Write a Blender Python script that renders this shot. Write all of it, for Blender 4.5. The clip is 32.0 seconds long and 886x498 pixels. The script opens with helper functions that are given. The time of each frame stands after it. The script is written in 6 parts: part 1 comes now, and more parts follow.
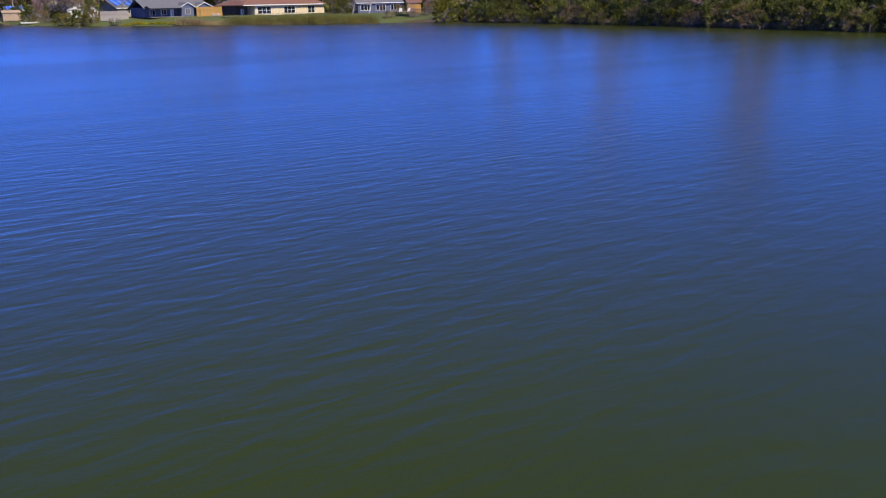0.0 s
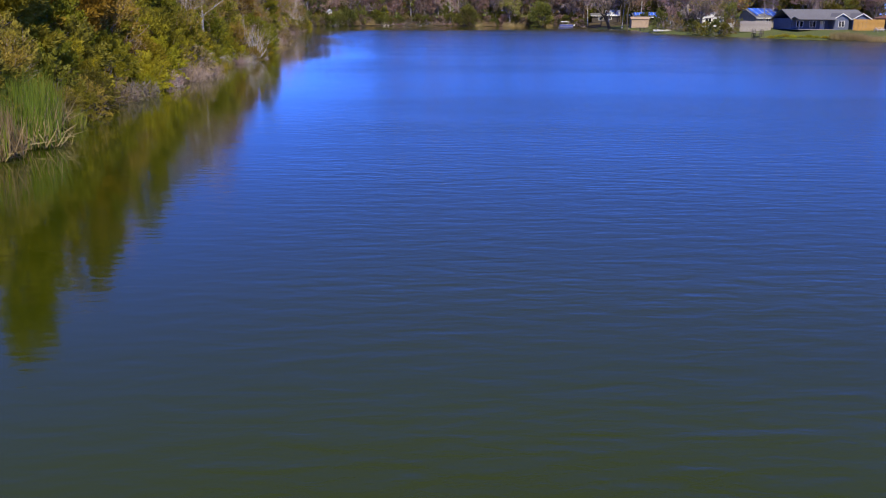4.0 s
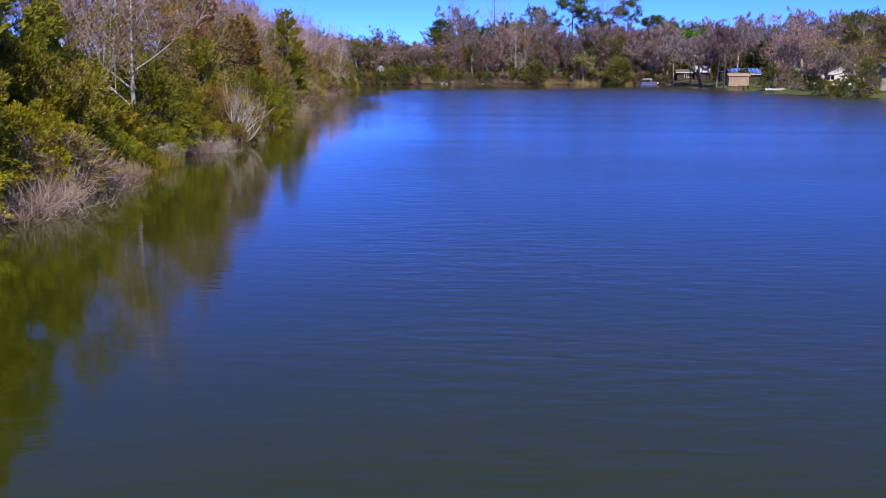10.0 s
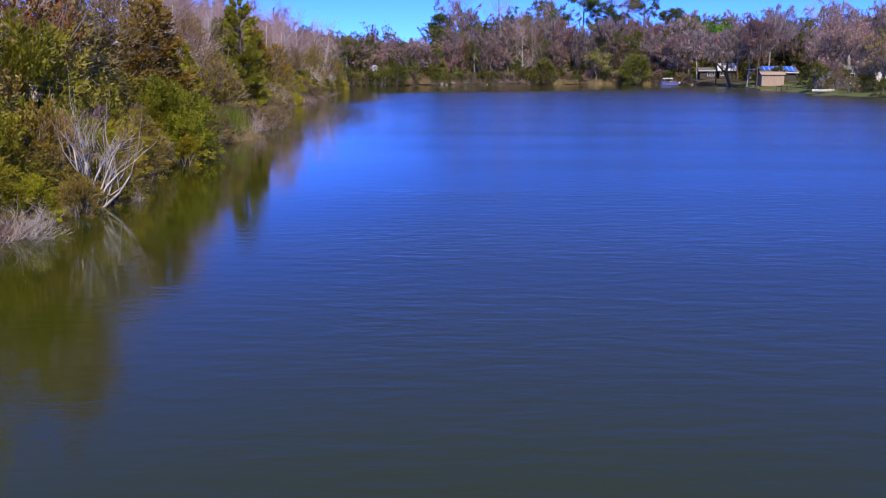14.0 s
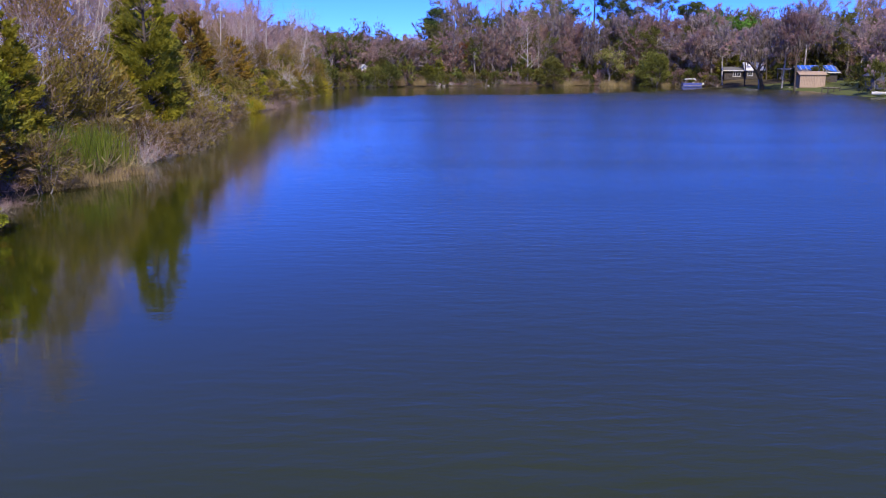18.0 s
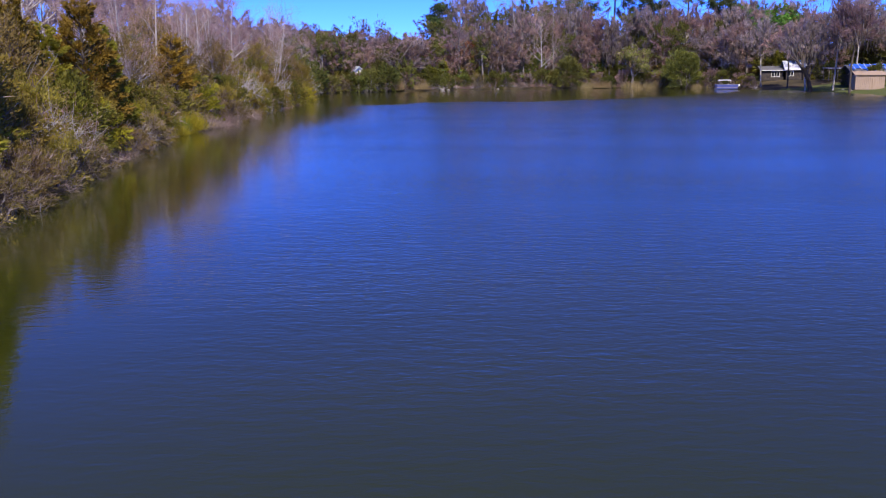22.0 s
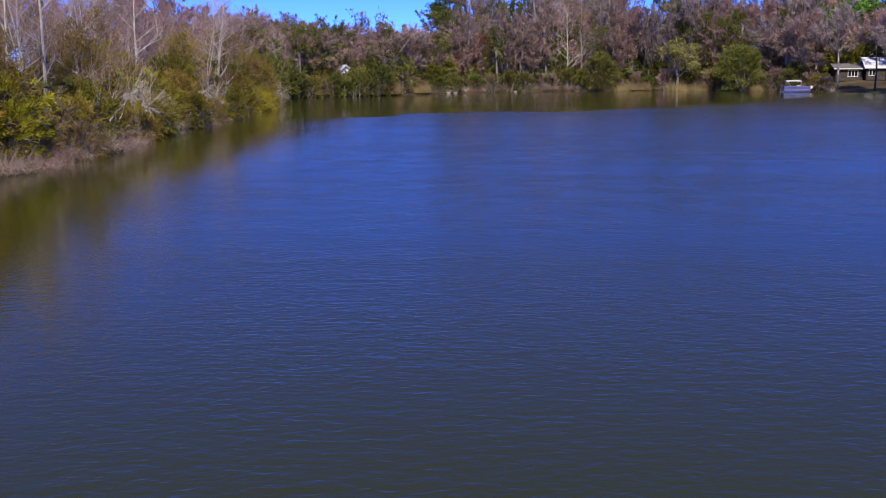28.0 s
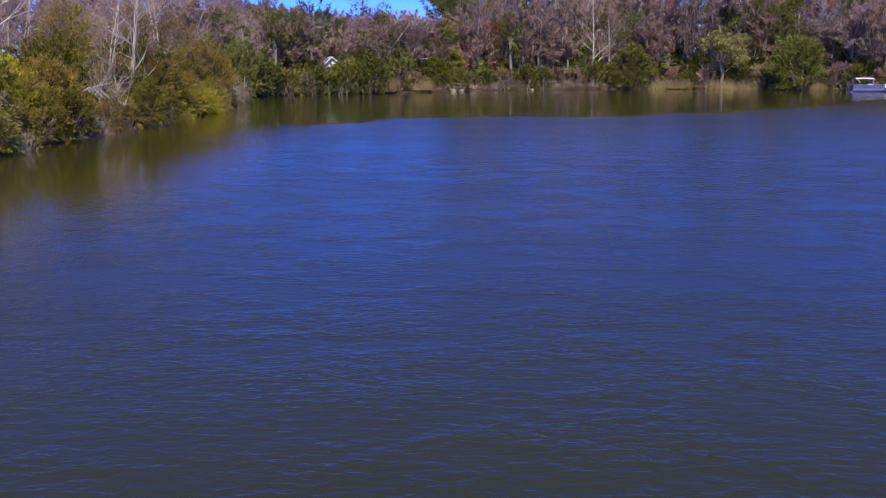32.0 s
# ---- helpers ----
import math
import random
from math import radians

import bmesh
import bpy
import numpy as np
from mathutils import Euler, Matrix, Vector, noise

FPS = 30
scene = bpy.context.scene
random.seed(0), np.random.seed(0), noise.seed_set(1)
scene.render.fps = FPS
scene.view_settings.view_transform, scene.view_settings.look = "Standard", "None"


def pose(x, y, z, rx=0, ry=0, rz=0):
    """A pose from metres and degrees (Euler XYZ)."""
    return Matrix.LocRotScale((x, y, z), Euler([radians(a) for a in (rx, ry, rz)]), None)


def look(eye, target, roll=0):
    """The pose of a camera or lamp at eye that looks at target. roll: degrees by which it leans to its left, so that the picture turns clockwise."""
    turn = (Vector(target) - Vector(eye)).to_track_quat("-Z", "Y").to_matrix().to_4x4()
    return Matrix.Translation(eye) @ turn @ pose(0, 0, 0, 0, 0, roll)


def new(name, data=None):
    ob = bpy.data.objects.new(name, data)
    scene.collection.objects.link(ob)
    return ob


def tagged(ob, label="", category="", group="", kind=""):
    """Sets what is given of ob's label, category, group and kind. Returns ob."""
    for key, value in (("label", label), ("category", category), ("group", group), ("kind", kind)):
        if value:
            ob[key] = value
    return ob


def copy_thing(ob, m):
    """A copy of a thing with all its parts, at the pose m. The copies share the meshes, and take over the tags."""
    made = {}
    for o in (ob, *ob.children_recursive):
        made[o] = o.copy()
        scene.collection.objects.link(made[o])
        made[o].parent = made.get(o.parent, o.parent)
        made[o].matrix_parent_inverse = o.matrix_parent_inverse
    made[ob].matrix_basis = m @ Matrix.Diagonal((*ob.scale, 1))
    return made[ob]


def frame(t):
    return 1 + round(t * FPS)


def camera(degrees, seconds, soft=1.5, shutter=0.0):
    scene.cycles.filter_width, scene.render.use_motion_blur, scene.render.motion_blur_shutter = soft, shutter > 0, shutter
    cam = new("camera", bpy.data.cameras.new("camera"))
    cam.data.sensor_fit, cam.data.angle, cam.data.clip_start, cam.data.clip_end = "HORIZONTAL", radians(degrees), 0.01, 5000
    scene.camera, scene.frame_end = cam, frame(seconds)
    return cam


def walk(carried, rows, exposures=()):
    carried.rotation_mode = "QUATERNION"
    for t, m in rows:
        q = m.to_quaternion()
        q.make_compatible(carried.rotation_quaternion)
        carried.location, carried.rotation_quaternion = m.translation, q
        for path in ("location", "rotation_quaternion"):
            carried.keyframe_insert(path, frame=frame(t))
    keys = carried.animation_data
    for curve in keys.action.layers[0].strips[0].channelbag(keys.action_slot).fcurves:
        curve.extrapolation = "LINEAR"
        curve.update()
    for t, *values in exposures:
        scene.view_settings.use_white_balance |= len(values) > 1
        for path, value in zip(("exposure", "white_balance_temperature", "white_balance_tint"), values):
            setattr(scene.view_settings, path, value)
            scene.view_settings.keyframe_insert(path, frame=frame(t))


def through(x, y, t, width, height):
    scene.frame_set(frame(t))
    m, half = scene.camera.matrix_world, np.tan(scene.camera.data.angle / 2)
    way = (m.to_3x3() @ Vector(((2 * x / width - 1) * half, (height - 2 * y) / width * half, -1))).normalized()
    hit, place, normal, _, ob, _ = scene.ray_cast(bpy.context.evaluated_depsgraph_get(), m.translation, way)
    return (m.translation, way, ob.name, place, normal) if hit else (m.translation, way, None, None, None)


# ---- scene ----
FOV = 50.83
# seconds, place, tilt, roll, heading
PATH = [
    (0.0, 0.000, -0.000, 4.594, -15.001, -1.011, -37.076),
    (0.5, -0.282, 3.556, 4.604, -15.042, -0.628, -30.520),
    (1.0, -0.574, 7.108, 4.615, -15.030, -0.268, -23.509),
    (1.5, -0.880, 10.650, 4.627, -14.983, 0.086, -15.821),
    (2.0, -1.190, 14.179, 4.640, -14.908, 0.326, -10.088),
    (2.5, -1.494, 17.701, 4.653, -14.889, 0.495, -6.756),
    (4.5, -2.462, 31.425, 4.705, -13.545, 0.449, -3.023),
    (5.0, -2.514, 34.526, 4.699, -11.448, 0.411, -2.413),
    (5.5, -2.560, 37.582, 4.681, -10.973, 0.357, -2.034),
    (6.0, -2.569, 40.636, 4.639, -10.986, 0.418, -1.736),
    (6.5, -2.562, 43.722, 4.583, -11.008, 0.525, -1.412),
    (7.0, -2.686, 46.814, 4.525, -11.006, 0.483, -1.064),
    (7.5, -2.863, 49.919, 4.468, -10.996, 0.441, -0.979),
    (8.0, -2.964, 53.011, 4.411, -11.007, 0.461, -0.768),
    (8.5, -3.003, 56.080, 4.373, -11.010, 0.475, -0.395),
    (9.0, -3.049, 59.103, 4.368, -11.016, 0.464, -0.256),
    (9.5, -3.106, 62.086, 4.398, -11.003, 0.447, -0.151),
    (10.0, -3.187, 65.027, 4.449, -10.984, 0.336, -0.116),
    (10.5, -3.228, 67.977, 4.504, -10.989, 0.281, -0.128),
    (11.0, -3.259, 70.935, 4.557, -11.012, 0.254, -0.177),
    (11.5, -3.299, 73.902, 4.608, -11.032, 0.218, -0.185),
    (12.0, -3.325, 76.889, 4.659, -11.056, 0.179, -0.297),
    (12.5, -3.341, 79.896, 4.704, -11.069, 0.146, -0.288),
    (13.0, -3.356, 82.916, 4.733, -11.064, 0.066, -0.246),
    (13.5, -3.321, 85.955, 4.736, -11.095, 0.108, -0.189),
    (14.0, -3.343, 88.970, 4.722, -11.100, 0.072, -0.124),
    (14.5, -3.369, 91.967, 4.696, -11.080, 0.007, -0.088),
    (16.5, -3.044, 104.204, 4.309, -11.083, 0.174, -0.065),
    (17.0, -3.152, 107.184, 4.324, -11.073, 0.122, -0.202),
    (17.5, -3.229, 110.143, 4.353, -11.052, 0.058, -0.229),
    (18.0, -3.240, 113.079, 4.386, -11.046, 0.044, -0.295),
    (18.5, -3.204, 115.988, 4.417, -11.056, 0.037, -0.260),
    (19.0, -3.138, 118.867, 4.451, -11.046, -0.018, -0.106),
    (19.5, -3.052, 121.707, 4.491, -11.034, -0.013, 0.048),
    (20.0, -2.959, 124.524, 4.544, -11.017, -0.110, 0.122),
    (20.5, -2.853, 127.336, 4.601, -11.019, -0.218, 0.146),
    (21.0, -2.708, 130.157, 4.656, -11.024, -0.289, 0.179),
    (21.5, -2.531, 132.984, 4.707, -11.044, -0.335, 0.237),
    (22.0, -2.358, 135.815, 4.757, -11.059, -0.365, 0.268),
    (22.5, -2.223, 138.627, 4.805, -11.048, -0.430, 0.306),
    (23.0, -2.154, 141.390, 4.842, -11.048, -0.466, 0.369),
    (23.5, -2.084, 144.155, 4.868, -11.056, -0.569, 0.436),
    (24.0, -2.008, 146.939, 4.885, -11.074, -0.577, 0.509),
    (24.5, -1.928, 149.743, 4.893, -11.079, -0.580, 0.485),
    (25.0, -1.808, 152.589, 4.895, -11.086, -0.565, 0.549),
    (25.5, -1.663, 155.453, 4.890, -11.076, -0.595, 0.625),
    (27.5, -1.135, 166.847, 4.734, -11.117, -0.504, 0.982),
    (28.0, -1.027, 169.797, 4.692, -11.131, -0.464, 1.153),
    (28.5, -0.949, 172.754, 4.649, -11.135, -0.505, 1.310),
    (29.0, -0.864, 175.737, 4.599, -11.154, -0.550, 1.436),
    (29.5, -0.738, 178.759, 4.541, -11.208, -0.488, 1.528),
    (30.0, -0.601, 181.787, 4.470, -11.221, -0.502, 1.651),
    (30.5, -0.489, 184.769, 4.384, -11.250, -0.410, 1.645),
    (31.0, -0.339, 187.750, 4.290, -11.268, -0.328, 1.769),
    (31.5, -0.171, 190.723, 4.193, -11.284, -0.267, 1.925),
    (32.0, -0.000, 193.691, 4.096, -11.304, -0.196, 1.981),
]
cam = camera(FOV, 32.0, soft=1.12)


def carried_pose(x, y, z, tilt, roll, heading):
    return pose(x, y, z, 0, 0, heading) @ pose(0, 0, 0, 90 + tilt) @ pose(0, 0, 0, 0, 0, roll)


walk(cam, [(r[0], carried_pose(*r[1:])) for r in PATH],
     [(0, 0.05, 6750, 4), (2, 0.05, 6700, 5), (9, 0.03, 6500, 10), (19, 0.07, 6150, 14), (24, 0.04, 6200, 14), (28, 0.0, 6750, 9), (32, 0.04, 6500, 11)])

# ---------------------------------------------------------------- light
SUN_EL, SUN_AZ = radians(45), radians(175)   # azimuth from +y towards +x
world = bpy.data.worlds.new("sky")
scene.world = world
world.use_nodes = True
wn, wl = world.node_tree.nodes, world.node_tree.links
sky = wn.new("ShaderNodeTexSky")
sky.sky_type = 'NISHITA'
sky.sun_disc = False
sky.sun_elevation, sky.sun_rotation = SUN_EL, SUN_AZ
sky.altitude, sky.air_density, sky.dust_density, sky.ozone_density = 0, 0.35, 0.1, 5.0
sat = wn.new("ShaderNodeHueSaturation")
sat.inputs["Saturation"].default_value = 1.1
sat.inputs["Value"].default_value = 1.0
wl.new(sky.outputs[0], sat.inputs["Color"])
tint = wn.new("ShaderNodeMix")
tint.data_type, tint.blend_type = 'RGBA', 'MULTIPLY'
tint.inputs[0].default_value = 1.0
tint.inputs[7].default_value = (0.76, 1.20, 2.85, 1)
wl.new(sat.outputs[0], tint.inputs[6])
wl.new(tint.outputs[2], wn["Background"].inputs["Color"])
wn["Background"].inputs["Strength"].default_value = 0.12
sun = new("sun", bpy.data.lights.new("sun", 'SUN'))
sun.data.energy, sun.data.angle, sun.data.color = 5.0, radians(0.5), (1.0, 0.88, 0.70)
sun_way = Vector((math.sin(SUN_AZ) * math.cos(SUN_EL), math.cos(SUN_AZ) * math.cos(SUN_EL), math.sin(SUN_EL)))
sun.matrix_world = look(sun_way * 100, (0, 0, 0))
scene.view_settings.exposure = 0.0

# ---------------------------------------------------------------- materials


def material(name):
    m = bpy.data.materials.new(name)
    m.use_nodes = True
    return m, m.node_tree.nodes, m.node_tree.links, m.node_tree.nodes["Principled BSDF"]


def ramp(nodes, stops):
    r = nodes.new("ShaderNodeValToRGB")
    while len(r.color_ramp.elements) < len(stops):
        r.color_ramp.elements.new(0.5)
    for e, (p, c) in zip(r.color_ramp.elements, stops):
        e.position, e.color = p, (*c, 1)
    return r


def surface(name, c1, c2, scale=3.0, rough=0.7, bump=0.2, c3=None, detail=6, metal=0.0, stretch=(1, 1, 1), bump_scale=6.0):
    """Two-scale mottled surface in object space."""
    m, n, l, b = material(name)
    tc = n.new("ShaderNodeTexCoord")
    mp = n.new("ShaderNodeMapping")
    mp.inputs["Scale"].default_value = stretch
    l.new(tc.outputs["Object"], mp.inputs["Vector"])
    t = n.new("ShaderNodeTexNoise")
    t.inputs["Scale"].default_value, t.inputs["Detail"].default_value = scale, detail
    l.new(mp.outputs[0], t.inputs["Vector"])
    r = ramp(n, [(0.3, c1), (0.7, c2)] if c3 is None else [(0.25, c1), (0.5, c2), (0.75, c3)])
    l.new(t.outputs["Fac"], r.inputs["Fac"])
    l.new(r.outputs[0], b.inputs["Base Color"])
    b.inputs["Roughness"].default_value, b.inputs["Metallic"].default_value = rough, metal
    t2 = n.new("ShaderNodeTexNoise")
    t2.inputs["Scale"].default_value, t2.inputs["Detail"].default_value = scale * bump_scale, 4
    l.new(mp.outputs[0], t2.inputs["Vector"])
    bp = n.new("ShaderNodeBump")
    bp.inputs["Strength"].default_value, bp.inputs["Distance"].default_value = bump, 0.03
    l.new(t2.outputs["Fac"], bp.inputs["Height"])
    l.new(bp.outputs[0], b.inputs["Normal"])
    return m


def leaf_material(name, dark, mid, light, through=0.25):
    """Leaves that vary from leaf to leaf and from plant to plant."""
    m, n, l, b = material(name)
    g = n.new("ShaderNodeNewGeometry")
    o = n.new("ShaderNodeObjectInfo")
    dark, light = [tuple(0.5 * a + 0.5 * c for a, c in zip(e, mid)) for e in (dark, light)]
    r = ramp(n, [(0.0, dark), (0.55, mid), (1.0, light)])
    l.new(g.outputs["Random Per Island"], r.inputs["Fac"])
    tc = n.new("ShaderNodeTexCoord")
    big = n.new("ShaderNodeTexNoise")
    big.inputs["Scale"].default_value = 0.8
    l.new(tc.outputs["Object"], big.inputs["Vector"])
    hue = n.new("ShaderNodeHueSaturation")
    l.new(r.outputs[0], hue.inputs["Color"])
    mr = n.new("ShaderNodeMapRange")
    mr.inputs["To Min"].default_value, mr.inputs["To Max"].default_value = 0.486, 0.520
    l.new(o.outputs["Random"], mr.inputs["Value"])
    l.new(mr.outputs[0], hue.inputs["Hue"])
    mv = n.new("ShaderNodeMapRange")
    mv.inputs["From Min"].default_value, mv.inputs["From Max"].default_value = 0.3, 0.7
    mv.inputs["To Min"].default_value, mv.inputs["To Max"].default_value = 0.72, 1.28
    l.new(big.outputs["Fac"], mv.inputs["Value"])
    each = n.new("ShaderNodeMath")
    each.operation = 'MULTIPLY_ADD'
    each.inputs[1].default_value, each.inputs[2].default_value = 7.31, 0.0
    l.new(o.outputs["Random"], each.inputs[0])
    frac = n.new("ShaderNodeMath")
    frac.operation = 'FRACT'
    l.new(each.outputs[0], frac.inputs[0])
    mo = n.new("ShaderNodeMapRange")
    mo.inputs["To Min"].default_value, mo.inputs["To Max"].default_value = 0.72, 1.28
    l.new(frac.outputs[0], mo.inputs["Value"])
    both = n.new("ShaderNodeMath")
    both.operation = 'MULTIPLY'
    l.new(mv.outputs[0], both.inputs[0])
    l.new(mo.outputs[0], both.inputs[1])
    l.new(both.outputs[0], hue.inputs["Value"])
    l.new(hue.outputs[0], b.inputs["Base Color"])
    b.inputs["Roughness"].default_value = 0.55
    b.inputs["Specular IOR Level"].default_value = 0.3
    tr = n.new("ShaderNodeBsdfTranslucent")
    l.new(hue.outputs[0], tr.inputs["Color"])
    mx = n.new("ShaderNodeMixShader")
    mx.inputs[0].default_value = through
    l.new(b.outputs[0], mx.inputs[1])
    l.new(tr.outputs[0], mx.inputs[2])
    l.new(mx.outputs[0], n["Material Output"].inputs["Surface"])
    return m


M_LEAF = leaf_material("leaf_green", (0.21, 0.207, 0.019), (0.318, 0.303, 0.027), (0.453, 0.406, 0.042), 0.48)
M_LEAF_Y = leaf_material("leaf_yellow_green", (0.289, 0.259, 0.018), (0.409, 0.357, 0.026), (0.546, 0.471, 0.047), 0.48)
M_LEAF_O = leaf_material("leaf_olive", (0.23, 0.178, 0.03), (0.334, 0.253, 0.045), (0.46, 0.342, 0.071), 0.45)
M_LEAF_D = leaf_material("leaf_dark", (0.097, 0.091, 0.014), (0.195, 0.176, 0.023), (0.347, 0.295, 0.045), 0.3)
M_LEAF_B = leaf_material("leaf_broad", (0.194, 0.216, 0.018), (0.327, 0.332, 0.027), (0.498, 0.475, 0.046), 0.48)
M_LEAF_T = leaf_material("leaf_thin_tan", (0.174, 0.125, 0.032), (0.258, 0.187, 0.05), (0.361, 0.256, 0.08), 0.3)
M_LEAF_F = leaf_material("leaf_far", (0.132, 0.142, 0.031), (0.198, 0.206, 0.046), (0.276, 0.278, 0.07), 0.45)
M_LEAF_L = leaf_material("leaf_pale_lime", (0.15, 0.145, 0.035), (0.23, 0.22, 0.052), (0.32, 0.30, 0.08), 0.35)
M_LEAF_E = leaf_material("leaf_deep_olive", (0.099, 0.101, 0.024), (0.16, 0.157, 0.037), (0.237, 0.226, 0.057), 0.35)
M_CEDAR = leaf_material("cedar_spray", (0.226, 0.215, 0.025), (0.35, 0.322, 0.036), (0.508, 0.452, 0.056), 0.48)
M_CEDAR_R = leaf_material("cedar_rust_spray", (0.196, 0.126, 0.016), (0.299, 0.187, 0.023), (0.42, 0.258, 0.035), 0.25)
M_MAPLE = leaf_material("rust_leaf", (0.230, 0.090, 0.028), (0.360, 0.150, 0.040), (0.480, 0.230, 0.060), 0.4)
M_MOSS = leaf_material("spanish_moss", (0.11, 0.09, 0.075), (0.19, 0.155, 0.13), (0.28, 0.235, 0.205), 0.2)
M_TWIG = leaf_material("winter_twigs", (0.3, 0.18, 0.16), (0.44, 0.285, 0.26), (0.58, 0.41, 0.38), 0.1)
M_TWIG_P = leaf_material("russet_twigs", (0.273, 0.179, 0.152), (0.42, 0.284, 0.247), (0.557, 0.404, 0.362), 0.5)
M_HAZE = leaf_material("grey_twig_haze", (0.263, 0.205, 0.189), (0.41, 0.331, 0.31), (0.546, 0.457, 0.43), 0.5)
M_DRY = leaf_material("dry_brush", (0.19, 0.14, 0.11), (0.3, 0.225, 0.18), (0.42, 0.32, 0.265), 0.15)
M_STRAW = leaf_material("dry_reed", (0.22, 0.165, 0.075), (0.33, 0.25, 0.12), (0.44, 0.34, 0.18), 0.2)
M_REED = leaf_material("green_reed", (0.105, 0.145, 0.014), (0.20, 0.25, 0.026), (0.33, 0.33, 0.05), 0.35)
M_PINE = leaf_material("pine_needles", (0.045, 0.068, 0.016), (0.089, 0.128, 0.025), (0.164, 0.189, 0.044), 0.15)
M_SPRING = leaf_material("spring_leaf", (0.060, 0.130, 0.012), (0.110, 0.220, 0.020), (0.180, 0.300, 0.040))
M_PALM = leaf_material("palm_frond", (0.059, 0.088, 0.016), (0.141, 0.176, 0.027), (0.327, 0.284, 0.058), 0.15)
M_BLOOM = leaf_material("pale_bloom", (0.200, 0.170, 0.120), (0.340, 0.300, 0.230), (0.500, 0.450, 0.370), 0.15)
M_BARK = surface("bark_grey", (0.13, 0.11, 0.095), (0.34, 0.30, 0.27), 5, 0.85, 0.6, stretch=(1, 1, 0.3))
M_BARK_W = surface("bark_pale", (0.34, 0.30, 0.27), (0.66, 0.61, 0.55), 4, 0.8, 0.4, stretch=(1, 1, 0.4))
M_BARK_D = surface("bark_dark", (0.05, 0.04, 0.03), (0.14, 0.11, 0.09), 5, 0.9, 0.7, stretch=(1, 1, 0.3))

# ---------------------------------------------------------------- mesh helpers


def mesh_of(name, V, F, mat):
    me = bpy.data.meshes.new(name)
    me.from_pydata(np.asarray(V, float).tolist(), [], [list(map(int, f)) for f in F])
    me.materials.append(mat)
    return me


def part(name, data, parent, label="", kind=""):
    """Links a mesh as one part of a thing."""
    ob = new(name, data)
    ob.parent = parent
    return tagged(ob, label, kind=kind)


def thing(name, label, category, group="", kind=""):
    return tagged(new(name), label, category, group, kind)


def unit(v):
    return v / np.maximum(np.linalg.norm(v, axis=-1, keepdims=True), 1e-9)


class Wood:
    """Tapered tubes for trunks, limbs and twigs."""

    def __init__(self):
        self.V, self.F = [], []

    def tube(self, pts, radii, sides=6):
        pts = [np.asarray(p, float) for p in pts]
        base = len(self.V)
        for k, (p, r) in enumerate(zip(pts, radii)):
            d = pts[min(k + 1, len(pts) - 1)] - pts[max(k - 1, 0)]
            d = d / max(np.linalg.norm(d), 1e-6)
            a = np.cross(d, (0.3, 0.9, 0.2))
            a = a / max(np.linalg.norm(a), 1e-6)
            b = np.cross(d, a)
            for s in range(sides):
                w = 2 * math.pi * s / sides
                self.V.append(p + r * (math.cos(w) * a + math.sin(w) * b))
        for k in range(len(pts) - 1):
            for s in range(sides):
                i, j = base + k * sides + s, base + k * sides + (s + 1) % sides
                self.F.append((i, j, j + sides, i + sides))
        self.F.append(tuple(base + (len(pts) - 1) * sides + s for s in range(sides)))

    def mesh(self, name, mat):
        me = mesh_of(name, self.V, self.F, mat)
        me.shade_smooth()
        return me


def grow(wood, rng, p, d, length, r, level, tips, fork=3, spread=0.7, lift=0.15, segs=4, ratio=0.62, sides=6, limb_out=None):
    """A limb that bends and forks; the ends go into tips."""
    p, d = np.asarray(p, float), np.asarray(d, float)
    pts, rad = [p], [r]
    q = p
    for k in range(segs):
        d = d + rng.normal(0, 0.13, 3) + np.array((0, 0, lift * 0.5))
        d = d / np.linalg.norm(d)
        q = q + d * length / segs
        pts.append(q)
        rad.append(r * (1 - 0.55 * (k + 1) / segs))
    wood.tube(pts, rad, max(3, sides))
    if level == 0:
        tips.append((q, d, length))
        return
    for k in range(fork):
        f = rng.uniform(0.35, 1.0) if k else 1.0
        i = min(int(f * segs), segs)
        a = rng.normal(0, 1, 3)
        a = a - a.dot(d) * d
        a = a / np.linalg.norm(a)
        nd = d * (1 - spread * 0.4) + a * spread * rng.uniform(0.6, 1.2) + np.array((0, 0, lift))
        nd = nd / np.linalg.norm(nd)
        grow(wood, rng, pts[i], nd, length * ratio * rng.uniform(0.75, 1.2), max(rad[i] * 0.62, 0.006), level - 1, tips, fork, spread, lift, 3, ratio, sides - 1)


def blades(P, A, N, L, W):
    """Pointed leaves, twigs or blades at P along A, facing N; each tapers to its tip."""
    A = unit(A)
    B = unit(np.cross(N, A))
    L, W = L[:, None], W[:, None]
    n = len(P)
    V = np.stack([P - A * L * 0.5 - B * W * 0.5, P - A * L * 0.4 + B * W * 0.5, P + A * L * 0.5], 1).reshape(-1, 3)
    return V, np.arange(3 * n).reshape(n, 3)


